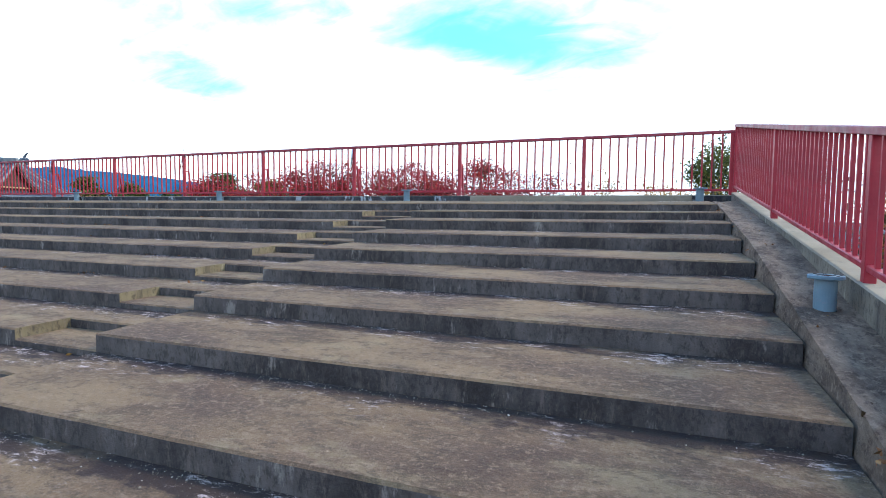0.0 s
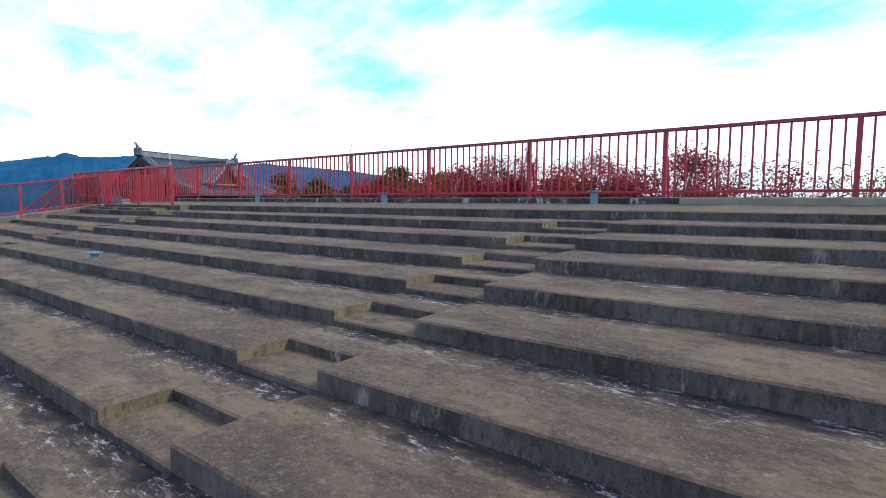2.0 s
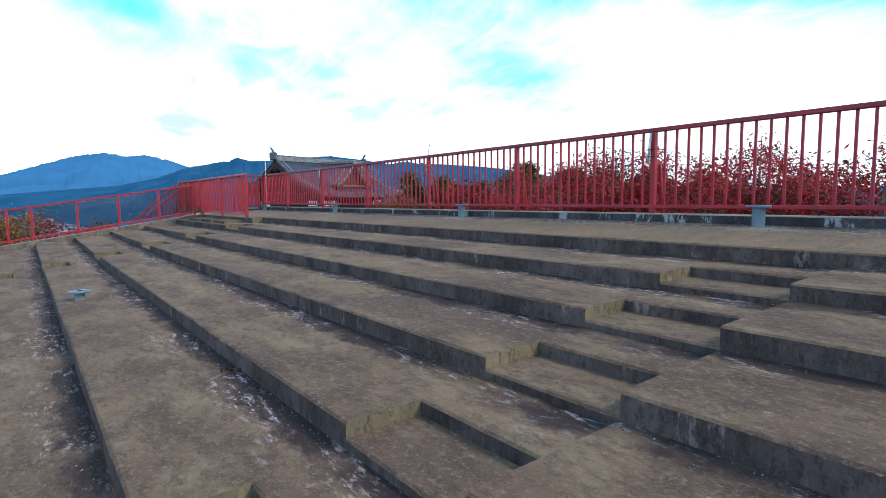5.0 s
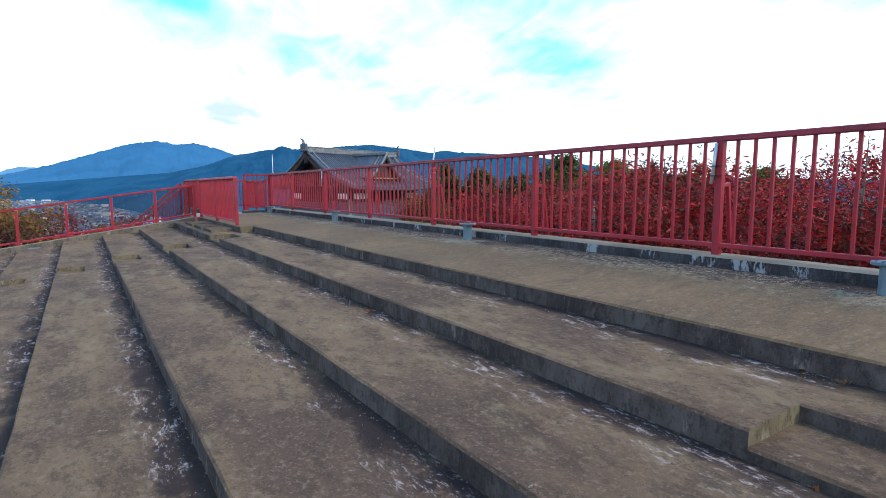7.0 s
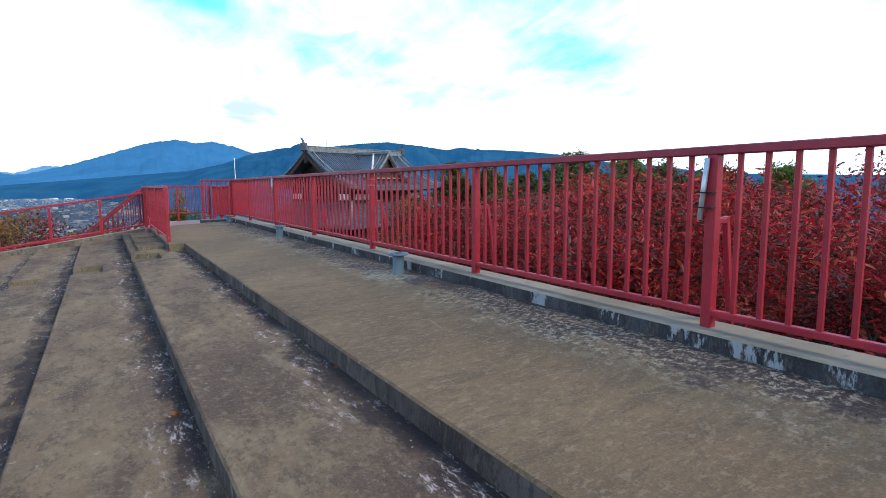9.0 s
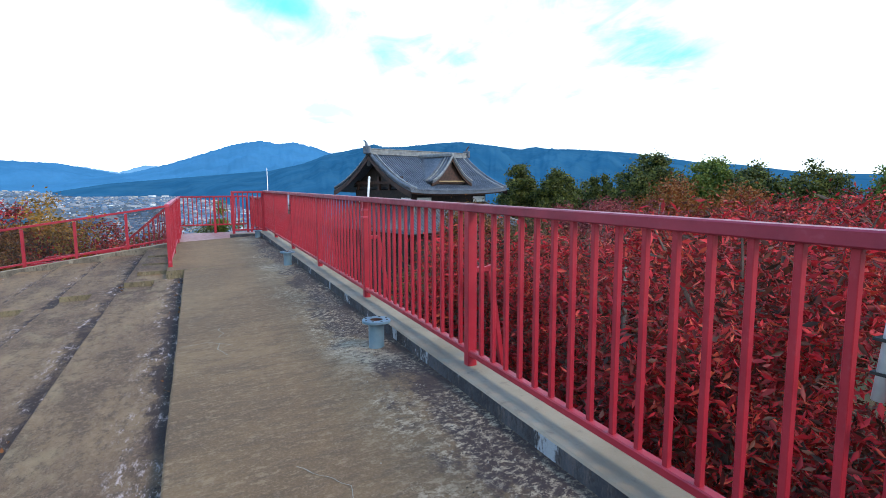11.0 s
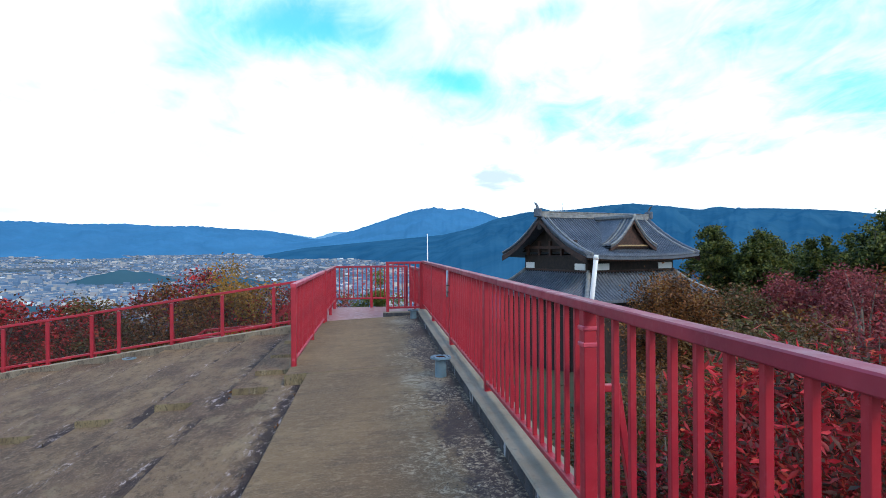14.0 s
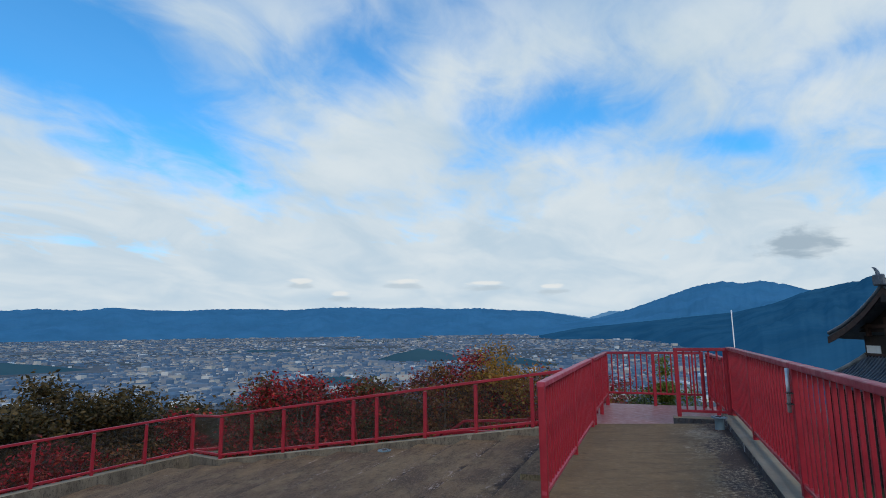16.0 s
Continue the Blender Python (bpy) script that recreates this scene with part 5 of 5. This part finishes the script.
def tree(label, x, y, height, radius, leaf, count, size, seed, base=None, low=0.25, clumps=46, spread=0.32, trunk=0.12, category="tree", cone=False, twigs=10):
    rng = np.random.default_rng(seed)
    z0 = ground_z(x, y) - 0.1 if base is None else base
    ob = tagged(new("tree" if category == "tree" else category), label, category)
    cz0 = height * low
    pts = []
    while len(pts) < clumps:
        p = rng.uniform(-1, 1, 3)
        q = np.linalg.norm(p)
        if q > 1 or q < 0.35:
            continue
        lump = 0.78 + 0.35 * noise.noise((p[0] * 2 + seed, p[1] * 2, p[2] * 2))
        h01 = (p[2] + 1) / 2
        rr = radius * lump
        if cone:
            rr *= 1.05 - 0.95 * h01
        pts.append((p[0] * rr, p[1] * rr, z0 + cz0 + (height - cz0) * h01 * (0.9 + 0.1 * lump)))
    pts = np.array(pts)
    pts[:, 0] += x
    pts[:, 1] += y
    bend = rng.normal(0, 0.05 * height, 2)
    tp = [(x, y, z0), (x + bend[0] * 0.4, y + bend[1] * 0.4, z0 + height * 0.3), (x + bend[0], y + bend[1], z0 + height * 0.6), (x + bend[0] * 0.8, y + bend[1] * 0.8, z0 + height * 0.88)]
    tube("trunk", tp, [trunk, trunk * 0.8, trunk * 0.5, trunk * 0.15], M_BARK, ob, sides=8)
    vs, fs = [], []
    for c in pts[:: max(1, clumps // twigs)]:
        f = rng.uniform(0.2, 0.6)
        s = Vector(tp[1]).lerp(Vector(tp[2]), f)
        c = Vector(c)
        m = s.lerp(c, 0.5) + Vector((0, 0, 0.12 * height * rng.uniform(0, 1)))
        v2, f2 = tube_geo([s, m, c, c + (c - m) * 0.35], [trunk * 0.4, trunk * 0.25, trunk * 0.12, trunk * 0.04], 5)
        o = len(vs)
        vs += v2
        fs += [tuple(o + k for k in q) for q in f2]
    child("branch_frame", mesh_of("branch_frame", vs, fs, M_BARK), ob)
    child("crown", leaf_mesh("crown", pts, spread, count, size, leaf, rng, width=0.15 if size < 0.1 else 0.24), ob)
    return ob

# red cherries and shrubs just behind the back railing
NEAR = [(-3.6, 2.4, 4.25, 1.4, 7000), (-5.4, 2.0, 4.5, 1.7, 15000), (-7.4, 2.7, 4.65, 1.8, 18000), (-9.3, 1.9, 4.6, 1.6, 18000), (-11.2, 2.5, 4.55, 1.6, 14000), (-8.4, 5.0, 4.8, 1.9, 12000), (-5.2, 5.2, 4.6, 1.8, 10000), (-13.2, 1.9, 4.15, 1.4, 13000), (-14.3, 3.8, 4.1, 1.6, 13000), (-11.6, 4.8, 4.55, 1.7, 12000)]
for i, (x, y, h, r, n) in enumerate(NEAR):
    tree("red-leaved cherry tree with bare twigs behind the railing", x, y, h, r, L_RED, int(n * 2.0), 0.08, 100 + i, base=-3.5, low=0.25, clumps=110, spread=0.19, trunk=0.09, twigs=55)
for i, (x, y, h, r, n) in enumerate([(-0.5, 3.6, 4.1, 1.0, 3200), (-1.5, 4.6, 4.2, 1.0, 2200), (-2.6, 3.6, 4.3, 0.9, 1800)]):
    tree("sparse yellow-green tree behind the railing", x, y, h, r, L_GOLD, n, 0.085, 130 + i, base=-3.5, low=0.5, clumps=36, spread=0.2, trunk=0.06, twigs=24)
tree("dark green tree behind the railing corner", 0.4, 7.4, 5.5, 1.0, L_GREEN, 5000, 0.1, 140, base=-3.5, low=0.6, spread=0.2)
for i, (x, y, h, r, n) in enumerate([(3.0, 1.0, 4.4, 1.6, 6000), (2.6, -2.5, 4.0, 1.6, 6000), (2.8, -6.0, 3.4, 1.6, 5000)]):
    tree("russet tree outside the end railing", x, y, h, r, L_BROWN if i else L_RED, n, 0.1, 150 + i, base=-3.6, low=0.3, clumps=60, spread=0.25, trunk=0.08)
for i, (x, y, h, r, n) in enumerate([(-15.6, 2.0, 3.5, 1.4, 16000), (-17.6, 3.0, 3.2, 1.5, 14000), (-16.8, 5.2, 3.6, 1.8, 14000), (-19.8, 4.6, 2.7, 1.6, 11000)]):
    tree("brown-green bush behind the railing", x, y, h, r, L_BROWN if i % 2 else L_DARK, n, 0.085, 160 + i, base=-3.6, low=0.1, clumps=80, spread=0.25, trunk=0.06, category="bush")

# middle distance between the railing and the temple
MID = [(-28.6, 9.6, 2.9, 2.3, L_BROWN, 26000, "russet maple in front of the temple"),
       (-24.0, 13.5, 3.3, 2.6, L_ROSE, 5000, "half-bare pinkish cherry tree"),
       (-20.5, 12.5, 3.2, 2.4, L_ROSE, 6000, "half-bare pinkish cherry tree"),
       (-17.0, 13.0, 3.4, 2.6, L_RED, 10000, "red cherry tree on the slope"),
       (-13.0, 12.0, 3.5, 2.6, L_RED, 10000, "red cherry tree on the slope"),
       (-9.0, 11.5, 3.8, 2.5, L_RED, 10000, "red cherry tree on the slope"),
       (-22.0, 8.5, 2.2, 2.0, L_OLIVE, 8000, "low brown-green shrub on the slope")]
for i, (x, y, top, r, leaf, n, lab) in enumerate(MID):
    b = ground_z(x, y)
    tree(lab, x, y, (top - 3.4) - b + 0.9, r, leaf, n, 0.12, 200 + i, low=0.3, clumps=80, spread=0.32, trunk=0.11)


def far_tree(lab, yaw, dist, top, r, leaf, n, size, seed, low=0.25, cone=False, clumps=70, spread=None):
    """A tree placed by bearing from the walkway; top: its height in the world."""
    x, y = at_bearing(yaw, dist, -8.3, -1.2)
    b = ground_z(x, y)
    return tree(lab, x, y, top - 0.5 - b, r, leaf, n, size, seed, low=low, cone=cone, clumps=clumps, spread=spread or r * 0.2, trunk=max(0.12, r * 0.06))


FAR = [(57.5, 62, 4.2, 2.9, L_GREEN, 9000), (53.5, 60, 3.6, 2.8, L_GREEN, 9000), (49.5, 66, 3.3, 2.2, L_GREEN, 6000), (47.5, 60, 3.2, 1.9, L_GREEN, 5000),
       (44.6, 58, 4.9, 3.8, L_GREEN, 13000), (39.0, 60, 4.4, 3.4, L_LIME, 9000), (35.5, 58, 4.0, 3.6, L_GREEN, 9000), (30.5, 56, 3.8, 3.6, L_GREEN, 8000), (25, 55, 3.4, 3.4, L_LIME, 7000),
       (51.5, 70, 2.4, 3.5, L_GREEN, 6000), (42.0, 70, 3.4, 3.5, L_GREEN, 6000), (55.5, 75, 2.4, 3.5, L_GREEN, 6000)]
for i, (yw, d, top, r, leaf, n) in enumerate(FAR):
    far_tree("large evergreen tree on the far side of the slope", yw, d, top, r, leaf, int(n * 3.2), 0.3, 300 + i, clumps=170, low=0.25, spread=r * 0.11)
FAR2 = [(42.0, 38, 2.3, 2.6, L_ORANGE, 14000, "orange-brown autumn tree"), (48.0, 40, 0.9, 2.3, L_ROSE, 8000, "rose-red autumn cherry"), (36.0, 36, 1.6, 2.6, L_ORANGE, 12000, "orange-brown autumn tree"),
        (52.5, 42, 0.5, 2.3, L_ROSE, 5000, "rose-red autumn cherry"), (31.0, 30, 1.6, 2.4, L_RED, 8000, "red autumn cherry"), (26.0, 26, 1.6, 2.4, L_RED, 8000, "red autumn cherry"), (56.0, 40, -0.3, 2.4, L_OLIVE, 6000, "dull brown-green shrub"),
        (38.0, 22, 0.2, 2.0, L_RED, 7000, "red autumn cherry"), (45.0, 24, -0.4, 2.0, L_RED, 7000, "red autumn cherry"), (51.0, 26, -0.6, 2.0, L_BROWN, 7000, "russet autumn cherry")]
for i, (yw, d, top, r, leaf, n, lab) in enumerate(FAR2):
    far_tree(lab + " on the slope", yw, d, top, r, leaf, int(n * 1.6), 0.2, 330 + i)

# the slope below the glazed fence
LOW = [(93.5, 27, -1.6, 2.4, L_ROSE), (97.0, 24, -1.9, 2.2, L_BROWN), (101, 27, -1.7, 2.2, L_RED), (104.8, 27, -0.5, 2.3, L_GOLD), (107.0, 28, -0.2, 2.3, L_RED), (110.5, 26, -1.5, 2.2, L_BROWN),
       (114.0, 28, -1.9, 2.4, L_ROSE), (118.0, 26, -1.9, 2.3, L_OLIVE), (121.5, 25, -1.5, 2.2, L_RED), (125.0, 24, -1.3, 2.2, L_RED), (128.5, 25, -1.9, 2.1, L_OLIVE),
       (132.5, 36, -3.4, 3.2, L_DARK), (136.5, 40, -3.6, 3.4, L_DARK), (141.0, 36, -2.2, 3.2, L_DARK), (145.5, 34, -1.7, 3.2, L_DARK), (150.0, 32, -2.2, 3.2, L_DARK),
       (127.0, 40, -4.0, 3.2, L_DARK), (134, 24, -2.6, 1.9, L_RED), (139, 23, -3.2, 1.9, L_BROWN), (145, 22, -3.0, 1.9, L_RED), (99, 38, -3.4, 3.0, L_DARK), (107, 42, -4.2, 3.2, L_DARK), (116, 40, -4.0, 3.2, L_BROWN), (121, 42, -4.4, 3.2, L_DARK)]
for i, (yw, d, top, r, leaf) in enumerate(LOW):
    x, y = at_bearing(yw, d, -11.97, -0.98)
    b = ground_z(x, y)
    nm = {L_RED: "red", L_ROSE: "rose-red", L_BROWN: "russet", L_OLIVE: "brown-green", L_DARK: "dark evergreen", L_GOLD: "golden yellow"}[leaf]
    tree(nm + " tree on the slope below the fence", x, y, max(2.5, top + (1.5 if 99 < yw < 130 and d < 30 else 1.0) - b), r * 1.3, leaf, 11000, 0.17 if d < 30 else 0.26, 400 + i, low=0.15, clumps=70, spread=r * 0.16, trunk=0.12)
tree("narrow yellow-green conifer beyond the landing", -26.3, -0.82, 4.6, 0.42, L_LIME, 14000, 0.085, 450, base=-3.8, low=0.3, clumps=80, spread=0.1, trunk=0.06, cone=True)
for i, (x, y, h) in enumerate([(-25.9, -1.6, 4.1), (-25.9, -0.3, 4.15), (-26.6, -1.1, 4.2)]):
    tree("low green shrub beyond the landing", x, y, h, 0.6, L_GREEN if i != 1 else L_LIME, 7000, 0.08, 460 + i, base=-3.8, low=0.3, clumps=40, spread=0.15, trunk=0.05, category="bush")

# dry leaves blown into the gutter and along the steps
rng = np.random.default_rng(77)
pts = [(X_R + 0.03 + 0.34 * rng.random(), y, min(-0.05, 0.32 + 0.1766 * y, 0.067 + 0.123 * y) + 0.012) for y in -0.6 - 9.5 * rng.random(60)]
for _ in range(150):
    k = int(rng.integers(1, 12))
    pts.append((rng.uniform(-18, -0.6), edge_y(k - 1) - abs(rng.normal(0.02, 0.05)), edge_z(k) + 0.03))
litter = leaf_mesh("dry_leaves", pts, 0.05, 900, 0.045, L_BROWN, rng, squash=0.02)
tagged(new("dry_leaves", litter), "small dry brown leaves scattered over steps and gutter", "leaves", kind="stuff")


# crumbs of lichen, mortar and grit washed against the foot of each riser and kerb
def crumbs():
    rng = np.random.default_rng(91)
    pos = []
    while len(pos) < 24000:
        if rng.random() < 0.22:
            x, y = rng.uniform(-21.5, -0.7), -0.13 - abs(rng.normal(0, 0.22))
            z = 0.012 + (Z0 - 0.012) * (y / Y0)
            d = noise.noise((x * 0.9, 3.0, 1.0))
        elif rng.random() < 0.1:
            x, y = rng.uniform(-21.5, -17.2), -1.98 + abs(rng.normal(0, 0.1))
            z = 0.012 + (Z0 - 0.012) * (y / Y0)
            d = 0.4
        else:
            k = int(rng.integers(1, 13))
            back = abs(rng.normal(0, 0.085))
            x, y = rng.uniform(-20.5, -0.5), edge_y(k - 1) - 0.004 - back
            z = edge_z(k) + 0.024 * (1 - back / STEP_D)
            if x > -4.83:
                z += min(1.0, k / 2) * lift(x)
            elif x < -16.9:
                z += 0.03 * max(0, k - 2) * min(1.0, (-16.9 - x) / 5.0)
            elif any(a0 - 0.05 < x < a1 + 0.05 for a0, a1 in AISLES):
                continue
            d = noise.noise((x * 1.1, k * 3.7, 2.0)) + 0.5 * noise.noise((x * 4.0, k * 3.7, 6.0))
        if d > rng.uniform(-0.25, 0.6):
            pos.append((x, y, z))
    pos = np.array(pos)
    n = len(pos)
    corners = np.array([(-1, -0.8, -0.2), (1, -0.7, -0.2), (0.1, 1, -0.2), (0.0, 0.0, 0.75)])
    a = rng.uniform(0, 2 * math.pi, n)
    size = 0.002 + 0.006 * rng.random(n) ** 2.5
    p = corners[None] * size[:, None, None] * rng.uniform(0.6, 1.4, (n, 4, 3))
    q = p.copy()
    q[:, :, 0] = p[:, :, 0] * np.cos(a)[:, None] - p[:, :, 1] * np.sin(a)[:, None]
    q[:, :, 1] = p[:, :, 0] * np.sin(a)[:, None] + p[:, :, 1] * np.cos(a)[:, None]
    q += pos[:, None, :]
    faces = (np.arange(n)[:, None, None] * 4 + np.array([(0, 1, 3), (1, 2, 3), (2, 0, 3)])[None]).reshape(-1, 3)
    k = Mat("grit", 0.95, spec=0.15)
    k.colour(k.ramp(k.island(), [(0, (0.03, 0.024, 0.02)), (0.4, (0.1, 0.075, 0.055)), (0.75, (0.24, 0.195, 0.155)), (1, (0.42, 0.37, 0.32))]))
    tagged(new("grit", mesh_of("grit", q.reshape(-1, 3), faces.tolist(), k.m)), "pale lichen crumbs and dark grit along the foot of the risers", "grit", kind="stuff")


crumbs()
